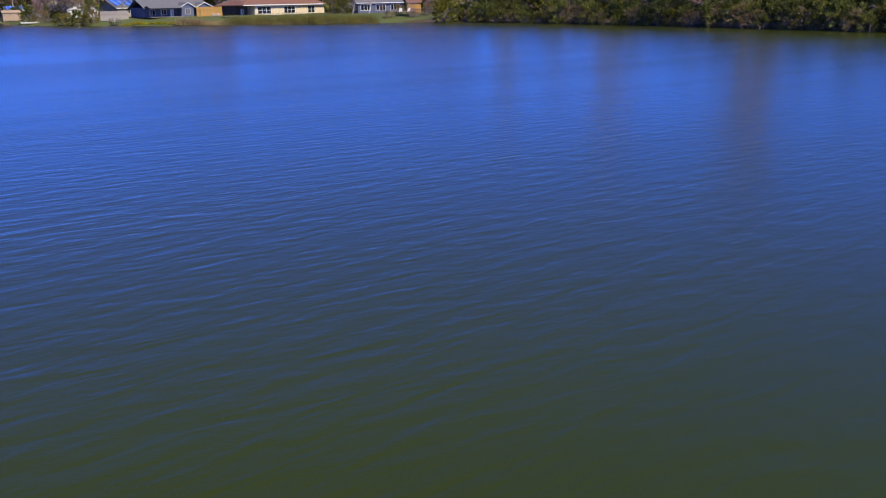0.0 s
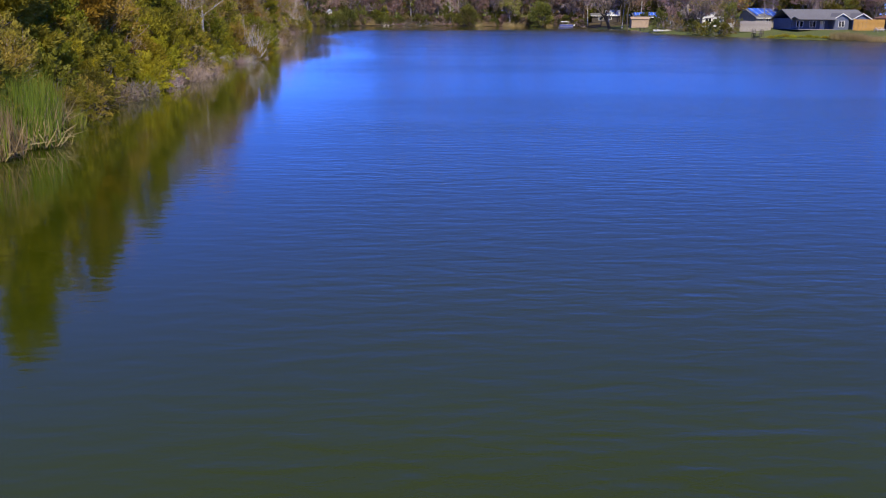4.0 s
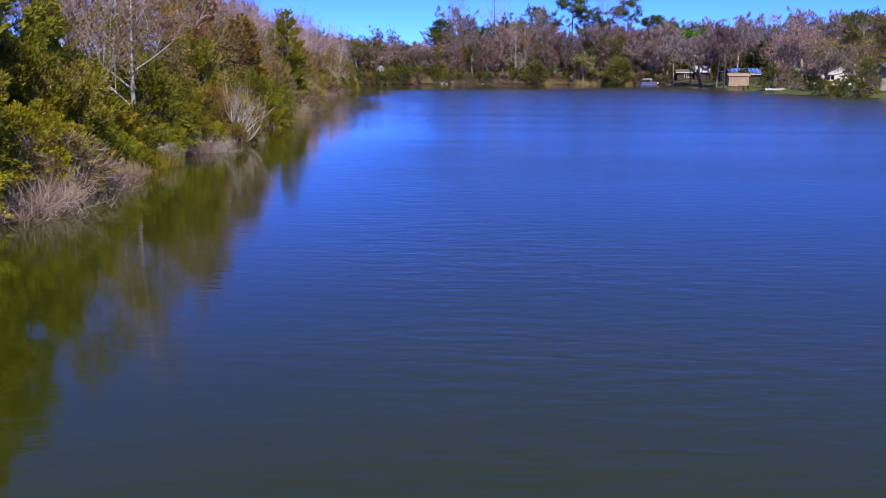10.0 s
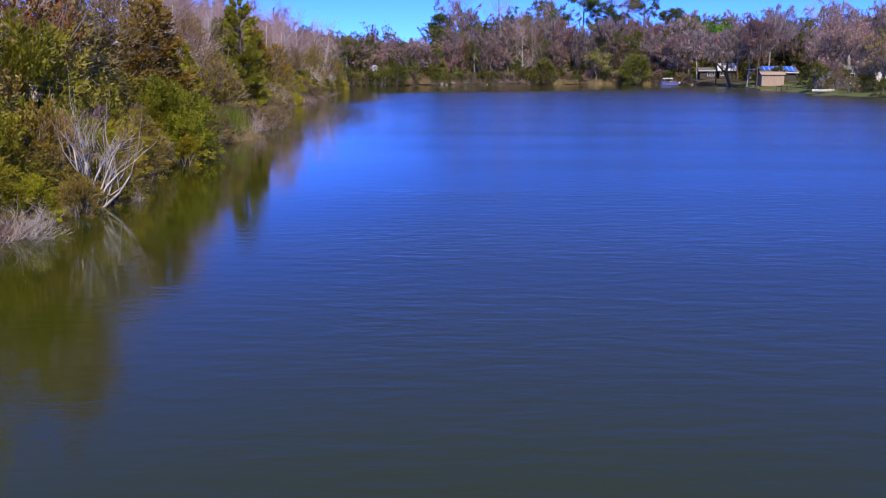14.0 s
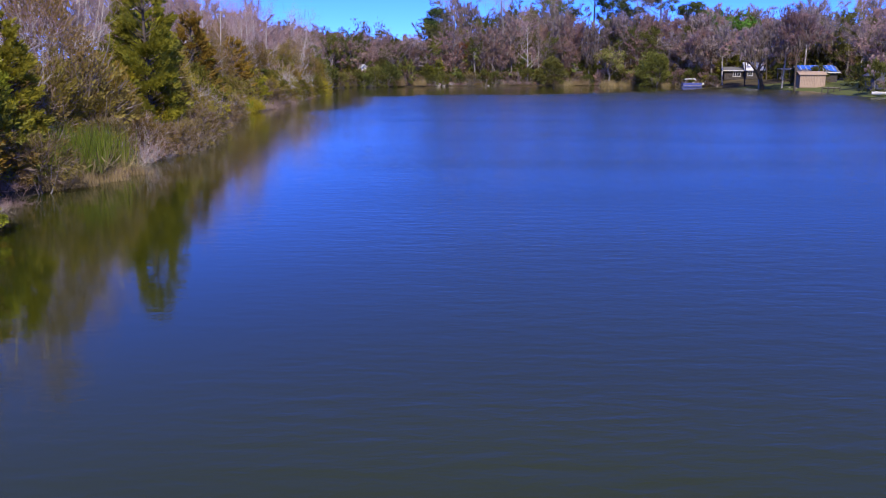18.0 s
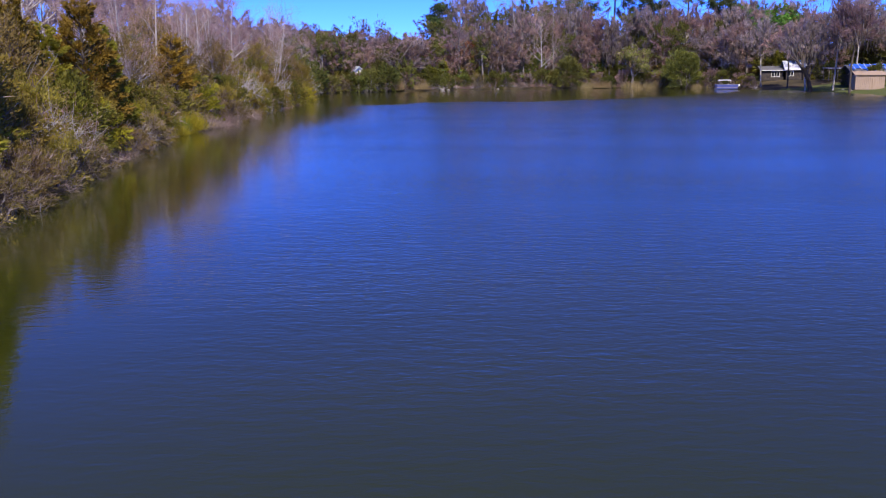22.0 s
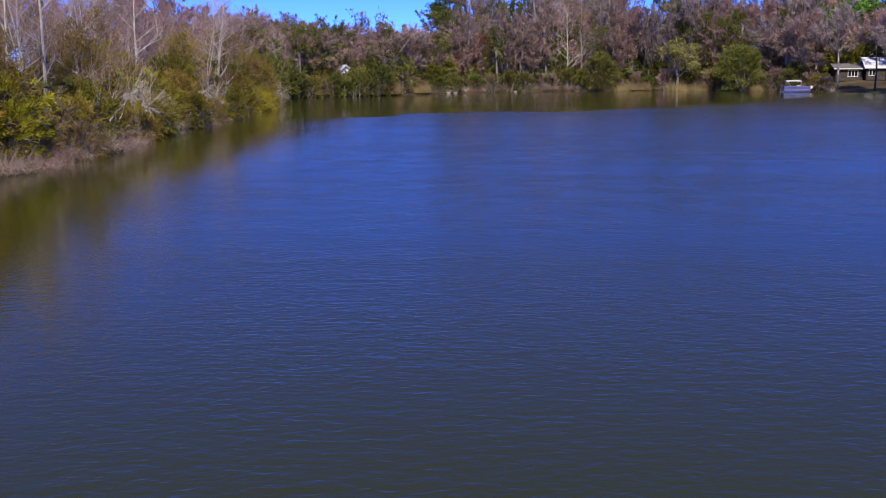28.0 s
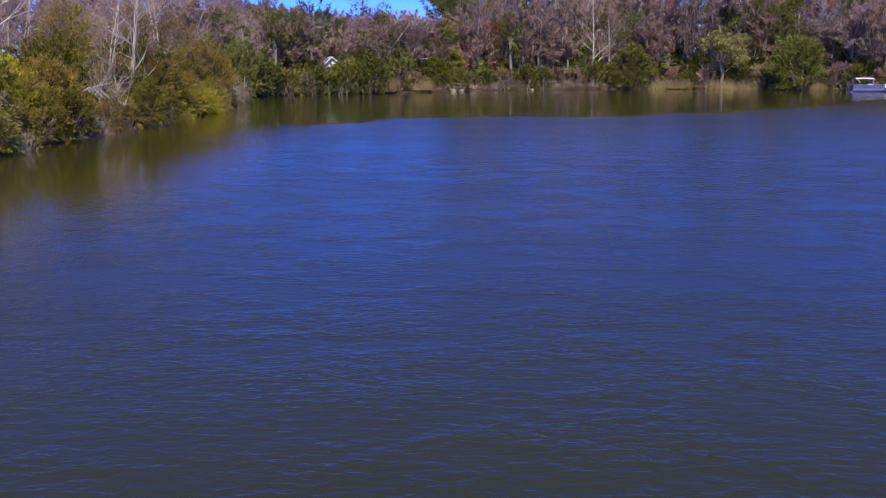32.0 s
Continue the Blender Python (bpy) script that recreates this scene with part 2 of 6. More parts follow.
def clumps(rng, centres, radii, n, size, flat=0.75, droop=0.0, long=1.7, inner=0.55):
    """Leaves on the shells of many clumps: an uneven crown with gaps."""
    centres, radii = np.asarray(centres, float), np.asarray(radii, float)
    k = rng.choice(len(centres), n, p=radii ** 2 / (radii ** 2).sum())
    o = unit(rng.normal(0, 1, (n, 3)))
    rr = inner + (1.08 - inner) * rng.random(n) ** 0.5
    P = centres[k] + o * (radii[k] * rr)[:, None] * np.array((1, 1, flat))
    N = unit(o + rng.normal(0, 0.55, (n, 3)) + np.array((0, 0, 0.35)))
    A = unit(np.cross(N, rng.normal(0, 1, (n, 3)))) + np.array((0, 0, -droop))
    L = size * rng.uniform(0.6, 1.5, n)
    return blades(P, A, N, L * long ** 0.5, L / long ** 0.5)


def plumes(rng, B, D, L, n, size, wide=0.3, long=2.0, droop=0.0, fan=0.55, up=0.5):
    """Feathery sprays: leaves that follow each spray's axis and face outward."""
    B, D, L = np.asarray(B, float), unit(np.asarray(D, float)), np.asarray(L, float)
    k = rng.choice(len(B), n, p=L ** 1.6 / (L ** 1.6).sum())
    u = 0.06 + 0.94 * rng.random(n) ** 0.8
    o = rng.normal(0, 1, (n, 3))
    o = unit(o - (o * D[k]).sum(1, keepdims=True) * D[k])
    rad = wide * L[k] * 1.5 * u ** 0.45 * (1.06 - u) ** 0.7 * rng.random(n) ** 0.4
    P = B[k] + D[k] * (L[k] * u)[:, None] + o * rad[:, None]
    P[:, 2] -= droop * L[k] * u * u
    A = D[k] + o * fan + rng.normal(0, 0.22, (n, 3)) + np.array((0, 0, -droop * 0.8))
    N = unit(o + np.array((0, 0, up)) + rng.normal(0, 0.28, (n, 3)))
    S = size * rng.uniform(0.65, 1.4, n)
    return blades(P, A, N, S * long ** 0.5, S / long ** 0.5)


def dome(rng, m, w, h, low=0.4, lump=0.16, core=0.5):
    """Sprays that stand out of a lumpy mound: their feet, ways and lengths."""
    q = unit(rng.normal(0, 1, (m, 3)))
    q[:, 2] = np.where(q[:, 2] < -0.8, -q[:, 2], q[:, 2])
    r = np.array((w / 2, w / 2, h * (1 - low)))
    k = rng.normal(0, 1, (9, 3))
    bulge = 1 + lump * np.tanh(q @ k.T * 1.6).sum(1) / 2.2
    S = q * r * bulge[:, None] * rng.uniform(0.86, 1.06, (m, 1))
    S[:, 2] = np.maximum(S[:, 2], -h * low)
    B = S * core
    D = S - B + np.array((0, 0, 0.22)) * np.linalg.norm(S, axis=1, keepdims=True)
    B[:, 2] += h * low
    return B, D, np.linalg.norm(S - S * core, axis=1) * rng.uniform(0.85, 1.2, m)


def twigs(rng, tips, n, reach, width, up=0.4, spread=0.9):
    """Fine bare twigs fanning from the limb ends."""
    k = rng.integers(0, len(tips), n)
    T = np.array([t[0] for t in tips])[k]
    D = np.array([t[1] for t in tips])[k]
    A = unit(D + rng.normal(0, spread, (n, 3)) + np.array((0, 0, up)))
    L = reach * rng.uniform(0.4, 1.2, n)
    P = T + A * (L * rng.uniform(0.1, 0.9, n))[:, None] + rng.normal(0, reach * 0.22, (n, 3))
    N = rng.normal(0, 1, (n, 3))
    return blades(P, A, N, L, np.full(n, width) * rng.uniform(0.7, 1.4, n))


# ---------------------------------------------------------------- plants: each built once, then copied


def plant(name, label, category, group, parts):
    top = thing(name, label, category, group)
    for nm, me in parts:
        part(nm, me, top, kind="" if nm in ("trunk", "branch_frame") else "stuff")
    return top


def shrub(seed, mat, bark, h, w, n, size, name, label, droop=0.15, m=90, sticks=0, low=0.4):
    """A mound of leafy sprays on a frame of stems; sticks: bare twigs that show between them."""
    rng = np.random.default_rng(seed)
    wood, tips = Wood(), []
    for k in range(6):
        a = rng.uniform(0, 6.28)
        grow(wood, rng, (rng.normal(0, 0.1 * w), rng.normal(0, 0.1 * w), -0.2), (0.45 * math.cos(a), 0.45 * math.sin(a), 1), h * 0.5, 0.035 * h / 3 + 0.01, 1, tips, 3, 0.8, 0.12, 3, 0.6, 4)
    B, D, L = dome(rng, m, w, h, low)
    V, F = plumes(rng, B, D, L, n, size, 0.34, 2.0, droop)
    parts = [("branch_frame", wood.mesh("branch_frame", bark)), ("crown", mesh_of("crown", V, F, mat))]
    if sticks:
        V, F = plumes(rng, B * 0.9, D + np.array((0, 0, 0.3)), L * 1.2, sticks, 0.105, 0.3, 16.0, droop * 0.4)
        parts.append(("twig_spray", mesh_of("twig_spray", V, F, M_DRY)))
    return plant(name, label, "shrub", "shrubs on the banks", parts)


def cedar(seed, mat, h, w, n, label):
    """Tiers of upswept feathery sprays round one trunk."""
    rng = np.random.default_rng(seed)
    wood = Wood()
    wood.tube([(0, 0, -0.3), (0.05, 0, h * 0.4), (0.0, 0.08, h * 0.75), (0, 0, h * 0.97)], [0.02 * h, 0.016 * h, 0.008 * h, 0.01], 7)
    B, D, L = [], [], []
    for k in range(120):
        f = rng.random() ** 0.85
        z = h * (0.05 + 0.93 * f)
        rad = w * 0.5 * (1.02 - f) ** 0.5 * rng.uniform(0.72, 1.12) + 0.1
        a = rng.uniform(0, 6.28)
        out = np.array((math.cos(a), math.sin(a), 0.28 + 0.5 * f))
        root = np.array((0, 0, z - rad * 0.2))
        wood.tube([root, root + out * rad * 0.6], [0.010 * h * (1 - f) + 0.01, 0.008], 3)
        for q in (-1, 0, 1):
            side = np.array((-math.sin(a), math.cos(a), 0)) * 0.45 * q
            B.append(root + out * rad * 0.42)
            D.append(out + side + np.array((0, 0, 0.1)))
            L.append(rad * (0.66 if q == 0 else 0.5) * rng.uniform(0.85, 1.15))
    V, F = plumes(rng, B, D, L, n, 0.125, 0.36, 2.2, 0.12, 0.5, 0.75)
    return plant("cedar_tree", label, "tree", "cedars on the bank", [("trunk", wood.mesh("trunk", M_BARK_D)), ("crown", mesh_of("crown", V, F, mat))])


def bare_tree(seed, h, bark, twig, label, stems=1, lean=(0, 0), n=1500, spread=0.62, name="bare_tree", reach=0.11, tw=0.012):
    rng = np.random.default_rng(seed)
    wood, tips = Wood(), []
    for s in range(stems):
        d = np.array((lean[0] + rng.normal(0, 0.16 if stems > 1 else 0.05), lean[1] + rng.normal(0, 0.16 if stems > 1 else 0.05), 1.0))
        d = d / np.linalg.norm(d)
        p = np.array((rng.normal(0, 0.15) * (stems > 1), rng.normal(0, 0.15) * (stems > 1), -0.3))
        r = 0.0125 * h * (0.8 if stems > 1 else 1)
        pts, rad = [p], [r]
        for k in range(6):
            d = d + rng.normal(0, 0.06, 3)
            d = d / np.linalg.norm(d)
            pts.append(pts[-1] + d * h * 0.92 / 6)
            rad.append(r * (1 - 0.14 * (k + 1)))
        wood.tube(pts, rad, 8)
        for k in range(2, 7):
            for j in range(2 if k < 6 else 3):
                a = rng.uniform(0, 6.28)
                nd = np.array((math.cos(a), math.sin(a), rng.uniform(0.5, 1.1)))
                grow(wood, rng, pts[k] * 0.5 + pts[k - 1] * 0.5 if j else pts[k], nd / np.linalg.norm(nd), h * rng.uniform(0.14, 0.24) * (1.15 - 0.08 * k), rad[k] * 0.6, 2, tips, 3, spread, 0.18, 2, 0.62, 4)
    V, F = twigs(rng, tips, n, h * reach, tw)
    return plant(name, label, "tree", "bare winter trees", [("trunk", wood.mesh("trunk", bark)), ("twig_spray", mesh_of("twig_spray", V, F, twig))])


def bare_shrub(seed, h, w, bark, twig, label, lean=0.0, n=500, name="bare_shrub", stems=14, thick=0.008, level=3, fork=3, tw=0.012):
    rng = np.random.default_rng(seed)
    wood, tips = Wood(), []
    for k in range(stems):
        a = rng.uniform(0, 6.28)
        s = w / h * rng.uniform(0.3, 0.8)
        d = np.array((s * math.cos(a) + lean, s * math.sin(a), 1.0))
        grow(wood, rng, (rng.normal(0, 0.1), rng.normal(0, 0.1), -0.15), d / np.linalg.norm(d), h * rng.uniform(0.4, 0.65), thick * h + 0.006, level, tips, fork, 0.42, 0.10, 3, 0.66, 4)
    V, F = twigs(rng, tips, n, h * 0.16, tw, 0.2)
    return plant(name, label, "shrub", "bare shrubs at the water", [("branch_frame", wood.mesh("branch_frame", bark)), ("twig_spray", mesh_of("twig_spray", V, F, twig))])


def brush(seed, h, w, mat, n, name, label, group, up=1.2, width=0.02):
    """A tangle of dry stems and grass."""
    rng = np.random.default_rng(seed)
    P = np.stack([rng.normal(0, w * 0.3, n), rng.normal(0, w * 0.3, n), np.zeros(n)], 1)
    A = unit(rng.normal(0, 0.62, (n, 3)) + np.array((0.25, 0, up)) + P * 0.9 / w)
    L = h * rng.uniform(0.25, 1.2, n) * rng.uniform(0.6, 1.3, n) * np.exp(-((P[:, 0] ** 2 + P[:, 1] ** 2) / (0.5 * w * w)))
    P = P + A * (L * 0.45)[:, None] + np.stack([0 * L, 0 * L, rng.random(n) * 0.35 * h], 1)
    V, F = blades(P, A, rng.normal(0, 1, (n, 3)), L, np.full(n, width) * rng.uniform(0.6, 1.8, n))
    top = thing(name, label, "brush", group)
    part("stem_tuft", mesh_of("stem_tuft", V, F, mat), top, kind="stuff")
    return top


def reeds(seed, h, w, n, label, blade=None):
    rng = np.random.default_rng(seed)
    top = thing("cattail_clump", label, "reeds", "reeds at the water")
    for nm, mat, m, hh, up in (("green_blade_tuft", blade or M_REED, n, h, 3.2), ("dry_blade_tuft", M_STRAW, n // 2, h * 0.7, 1.6), ("fallen_straw", M_STRAW, n // 2, 0.9, 0.12)):
        P = np.stack([rng.uniform(-w / 2, w / 2, m), rng.uniform(-w / 2, w / 2, m), np.zeros(m)], 1)
        A = unit(rng.normal(0, 0.5, (m, 3)) + np.array((0.1, 0, up)))
        L = hh * rng.uniform(0.5, 1.05, m)
        P = P + A * (L * 0.48)[:, None] + (np.array((0.5, 0, 0.05)) if nm == "fallen_straw" else 0)
        if nm == "fallen_straw":
            P[:, 2] = np.abs(P[:, 2]) * 0.5 + rng.random(m) * 0.4
        V, F = blades(P, A, rng.normal(0, 1, (m, 3)), L, np.full(m, 0.035) * rng.uniform(0.7, 1.5, m))
        part(nm, mesh_of(nm, V, F, mat), top, kind="stuff")
    return top


def oak(seed, h, w, leaf, n, moss, label, name="oak_tree", size=0.30, bark=None):
    rng = np.random.default_rng(seed)
    wood, tips = Wood(), []
    r = 0.022 * h
    pts = [np.array((0, 0, -0.3)), np.array((rng.normal(0, 0.2), rng.normal(0, 0.2), h * 0.22)), np.array((rng.normal(0, 0.4), rng.normal(0, 0.4), h * 0.42))]
    wood.tube(pts, [r * 1.25, r, r * 0.8], 9)
    for k in range(8):
        a = 6.28 * k / 8 + rng.normal(0, 0.3)
        d = np.array((math.cos(a), math.sin(a), rng.uniform(0.25, 1.5)))
        grow(wood, rng, pts[2 if k % 3 else 1] * 0.9 + pts[1] * 0.1, d / np.linalg.norm(d), w * rng.uniform(0.26, 0.38), r * 0.5, 2, tips, 3, 0.75, 0.12, 3, 0.62, 5)
    T = np.array([t[0] for t in tips])
    T[:, 2] = np.minimum(T[:, 2], h)
    k = rng.choice(len(T), 60)
    c = T[k] * np.array((1, 1, 1)) + rng.normal(0, 0.05 * w, (60, 3))
    c[:, 2] += 0.05 * h
    parts = [("trunk", wood.mesh("trunk", bark or M_BARK))]
    if n:
        V, F = clumps(rng, c, w * rng.uniform(0.05, 0.12, 60), n, size, 0.7, 0.1)
        parts.append(("crown", mesh_of("crown", V, F, leaf)))
    if moss:
        k = rng.choice(len(T), moss)
        L = h * rng.uniform(0.02, 0.075, moss)
        P = T[k] + rng.normal(0, 0.055 * w, (moss, 3))
        P[:, 2] -= L * 0.5
        A = np.array((0, 0, -1.0)) + rng.normal(0, 0.12, (moss, 3))
        V, F = blades(P, A, rng.normal(0, 1, (moss, 3)), L, L * rng.uniform(0.12, 0.3, moss))
        parts.append(("hanging_moss", mesh_of("hanging_moss", V, F, M_MOSS)))
    V, F = twigs(rng, tips, 800, w * 0.15, 0.04, 0.3)
    parts.append(("twig_spray", mesh_of("twig_spray", V, F, M_TWIG)))
    return plant(name, label, "tree", "trees on the far shore", parts)


def wood_tree(seed, h, w, mat, n, size, label, name="shore_tree", long=2.2, bark=None, low=0.2, moss=0, sides=5):
    """A slender tree of the far woods: trunk, forking limbs and sprays of twigs or leaves at their ends."""
    rng = np.random.default_rng(seed)
    wood, tips = Wood(), []
    r = 0.012 * h
    pts = [np.array((0, 0, -0.3)), np.array((rng.normal(0, 0.2), rng.normal(0, 0.2), h * 0.35)), np.array((rng.normal(0, 0.5), rng.normal(0, 0.5), h * 0.82))]
    wood.tube(pts, [r * 1.25, r, r * 0.4], 6)
    for k in range(15):
        a, f = rng.uniform(0, 6.28), rng.uniform(low - 0.55, 1.0)
        d = np.array((math.cos(a), math.sin(a), rng.uniform(0.35, 1.4)))
        root = pts[1] * (1 - f) + pts[2] * f if f > 0 else pts[1] * (1 + f) + pts[0] * -f
        grow(wood, rng, root, d / np.linalg.norm(d), w * rng.uniform(0.24, 0.38) * (1.15 - 0.35 * max(f, 0)), r * 0.42, 1, tips, 3, 0.7, 0.16, 2, 0.7, sides)
    T = np.array([t[0] for t in tips])
    D = np.array([t[1] for t in tips]) + np.array((0, 0, 0.25)) + rng.normal(0, 0.3, (len(T), 3))
    T2, D2 = T + rng.normal(0, 0.06 * w, T.shape), D + rng.normal(0, 0.5, T.shape)
    B, DD = np.concatenate([T - unit(D) * 0.05 * w, T2]), np.concatenate([D, D2])
    L = w * rng.uniform(0.14, 0.27, len(B))
    V, F = plumes(rng, B, DD, L, n, size, 0.36, long, 0.05, 0.7, 0.35)
    parts = [("trunk", wood.mesh("trunk", bark or M_BARK)), ("crown", mesh_of("crown", V, F, mat))]
    if moss:
        k = rng.choice(len(T), moss)
        S = h * rng.uniform(0.04, 0.12, moss)
        P = T[k] + rng.normal(0, 0.06 * w, (moss, 3))
        P[:, 2] -= S * 0.5
        A = np.array((0, 0, -1.0)) + rng.normal(0, 0.12, (moss, 3))
        V, F = blades(P, A, rng.normal(0, 1, (moss, 3)), S, S * rng.uniform(0.1, 0.25, moss))
        parts.append(("hanging_moss", mesh_of("hanging_moss", V, F, M_MOSS)))
    return plant(name, label, "tree", "woods round the lake", parts)


def leaning_oak(seed, label):
    """An oak whose trunk leans far over before its limbs spread, with twigs and moss above."""
    rng = np.random.default_rng(seed)
    wood, tips = Wood(), []
    P = [(0, 0, -0.3), (-0.3, 0, 0.9), (-1.5, 0.1, 2.4), (-3.2, 0.2, 3.7), (-5.2, 0.2, 4.6), (-7.2, 0.4, 5.6)]
    wood.tube(P, [0.46, 0.38, 0.34, 0.30, 0.24, 0.16], 8)
    for k in range(14):
        q = np.array(P[2 + k % 4]) + rng.normal(0, 0.15, 3)
        d = np.array((rng.normal(-0.2, 0.6), rng.normal(0, 0.6), 1.0))
        grow(wood, rng, q, d / np.linalg.norm(d), rng.uniform(2.6, 4.0), 0.13, 1, tips, 3, 0.8, 0.2, 3, 0.7, 5)
    T = np.array([t[0] for t in tips])
    D = np.array([t[1] for t in tips]) + rng.normal(0, 0.35, T.shape)
    V, F = plumes(rng, T, D, rng.uniform(1.2, 2.2, len(T)), 2800, 0.26, 0.36, 7, 0.05, 0.7, 0.35)
    parts = [("trunk", wood.mesh("trunk", M_BARK_D)), ("crown", mesh_of("crown", V, F, M_HAZE))]
    n = 300
    Q = T[rng.choice(len(T), n)] + rng.normal(0, 0.4, (n, 3))
    S = rng.uniform(0.5, 1.5, n)
    V, F = blades(Q, np.array((0, 0, -1.0)) + rng.normal(0, 0.12, (n, 3)), rng.normal(0, 1, (n, 3)), S, S * rng.uniform(0.1, 0.25, n))
    parts.append(("hanging_moss", mesh_of("hanging_moss", V, F, M_MOSS)))
    return plant("leaning_oak", label, "tree", "trees by the houses", parts)


def dead_limb(seed, reach, label):
    """A bleached limb that arches out over the water and droops."""
    rng = np.random.default_rng(seed)
    wood, tips = Wood(), []
    for k in range(4):
        y0 = rng.normal(0, 0.35)
        r = reach * rng.uniform(0.65, 1.0)
        pts = [np.array((-0.6, y0, 0.5)), np.array((0.25 * r, y0 + rng.normal(0, 0.15), 1.4)), np.array((0.6 * r, y0 + rng.normal(0, 0.3), 1.75)), np.array((0.85 * r, y0 + rng.normal(0, 0.4), 1.2)), np.array((r, y0 + rng.normal(0, 0.5), 0.1))]
        wood.tube(pts, [0.034, 0.03, 0.022, 0.014, 0.006], 6)
        for q in (1, 1, 2, 2, 3, 3):
            d = np.array((rng.uniform(0.1, 0.9), rng.normal(0, 0.6), rng.uniform(-0.7, 0.6)))
            grow(wood, rng, pts[q], d / np.linalg.norm(d), reach * rng.uniform(0.22, 0.36), 0.012, 2, tips, 3, 0.6, -0.10, 3, 0.62, 4)
    V, F = twigs(rng, tips, 260, 0.45, 0.008, -0.2)
    return plant("dead_limb", label, "branch", "dead limbs over the water", [("branch_frame", wood.mesh("branch_frame", M_BARK_W)), ("twig_spray", mesh_of("twig_spray", V, F, M_TWIG))])


def pine(seed, h, w, label):
    rng = np.random.default_rng(seed)
    wood, tips = Wood(), []
    wood.tube([(0, 0, -0.3), (0.15, 0.1, h * 0.4), (0.0, 0.25, h * 0.8), (0.1, 0.1, h * 0.97)], [0.014 * h, 0.012 * h, 0.008 * h, 0.02], 8)
    for k in range(16):
        a, z = rng.uniform(0, 6.28), h * rng.uniform(0.62, 0.97)
        d = np.array((math.cos(a), math.sin(a), rng.uniform(0.0, 0.6)))
        grow(wood, rng, (0.05, 0.2, z), d / np.linalg.norm(d), w * 0.42 * (1.35 - z / h) * 1.6, 0.06, 1, tips, 3, 0.6, 0.15, 3, 0.55, 5)
    T = np.array([t[0] for t in tips])
    V, F = clumps(rng, T, w * rng.uniform(0.07, 0.14, len(T)), 4600, 0.32, 0.6, 0.0, 3.0, 0.1)
    return plant("pine_tree", label, "tree", "pines on the far shore", [("trunk", wood.mesh("trunk", M_BARK)), ("crown", mesh_of("crown", V, F, M_PINE))])


def palm(seed, h, label, skirt=True):
    rng = np.random.default_rng(seed)
    wood = Wood()
    wood.tube([(0, 0, -0.3), (0.1, 0, h * 0.4), (0.05, 0.15, h * 0.75), (0.1, 0.1, h)], [0.2, 0.16, 0.16, 0.19], 8)
    Ps, As, Ns, Ls, Ws = [], [], [], [], []
    for k in range(26):
        a, e = rng.uniform(0, 6.28), rng.uniform(-0.7, 1.2)
        d = np.array((math.cos(a) * math.cos(e), math.sin(a) * math.cos(e), math.sin(e)))
        hub = np.array((0.1, 0.1, h)) + d * rng.uniform(0.6, 1.0)
        side = np.cross(d, (0, 0, 1.0))
        side = side / max(np.linalg.norm(side), 0.1)
        for j in range(15):
            w = (j - 7) / 7 * 1.25
            x = d * math.cos(w) + side * math.sin(w) + np.array((0, 0, -0.25))
            x = x / np.linalg.norm(x)
            Ls.append(rng.uniform(0.55, 0.85))
            Ps.append(hub + x * Ls[-1] * 0.5)
            As.append(x)
            Ns.append(np.cross(d, side) + rng.normal(0, 0.2, 3))
            Ws.append(0.06)
        wood.tube([(0.1, 0.1, h - 0.1), hub], [0.03, 0.012], 3)
    V, F = blades(np.array(Ps), np.array(As), np.array(Ns), np.array(Ls), np.array(Ws))
    return plant("palm_tree", label, "palm", "palms on the shore", [("trunk", wood.mesh("trunk", M_BARK)), ("frond_fan", mesh_of("frond_fan", V, F, M_PALM))])

# ---------------------------------------------------------------- ground, lake
SHORE = [(-15, -75), (-15, 20), (-15.4, 50), (-15.8, 66), (-16.7, 78), (-16.2, 84), (-15.9, 90), (-16.2, 98), (-16.8, 106), (-16.7, 118), (-16.3, 126), (-16.2, 136), (-17.4, 144), (-17.2, 150),
         (-17.0, 158), (-17.2, 168), (-19.6, 180), (-20.2, 188), (-22.0, 200), (-22.0, 209), (-21.3, 222), (-22.4, 232), (-22.2, 246), (-22.2, 260), (-23.2, 273), (-25.6, 290), (-28.5, 305), (-26.5, 314),
         (-18, 318.5), (-10, 326), (0, 333), (15, 339), (35, 341), (46, 338), (55, 329), (63, 312),
         (66, 288), (61.5, 262), (63.5, 242), (69.5, 224), (79, 206), (90.5, 194), (107, 171), (121, 158), (121, 128), (117, 98), (109.5, 66), (106, 40), (100, -30), (85, -75)]
LEFT_END = 27      # the last point of the wooded bank, in the far corner
POLY = np.array(SHORE, float)


def shore_distance(x, y):
    """Distance from the shoreline, positive on land."""
    x, y = np.asarray(x, float), np.asarray(y, float)
    best, inside = np.full(x.shape, 1e9), np.zeros(x.shape, bool)
    for (ax, ay), (bx, by) in zip(POLY, np.roll(POLY, -1, 0)):
        ex, ey = bx - ax, by - ay
        t = np.clip(((x - ax) * ex + (y - ay) * ey) / (ex * ex + ey * ey), 0, 1)
        best = np.minimum(best, np.hypot(x - ax - t * ex, y - ay - t * ey))
        cross = ((ay > y) != (by > y)) & (x < ex * (y - ay) / (ey if ey else 1e-9) + ax)
        inside ^= cross
    wob = 0.45 * np.sin(x * 0.9 + y * 0.55) + 0.35 * np.sin(y * 1.3 - x * 0.4) + 0.25 * np.sin(y * 2.7 + 1.0)
    return np.where(inside, -best, best) + wob * np.exp(-best / 6)


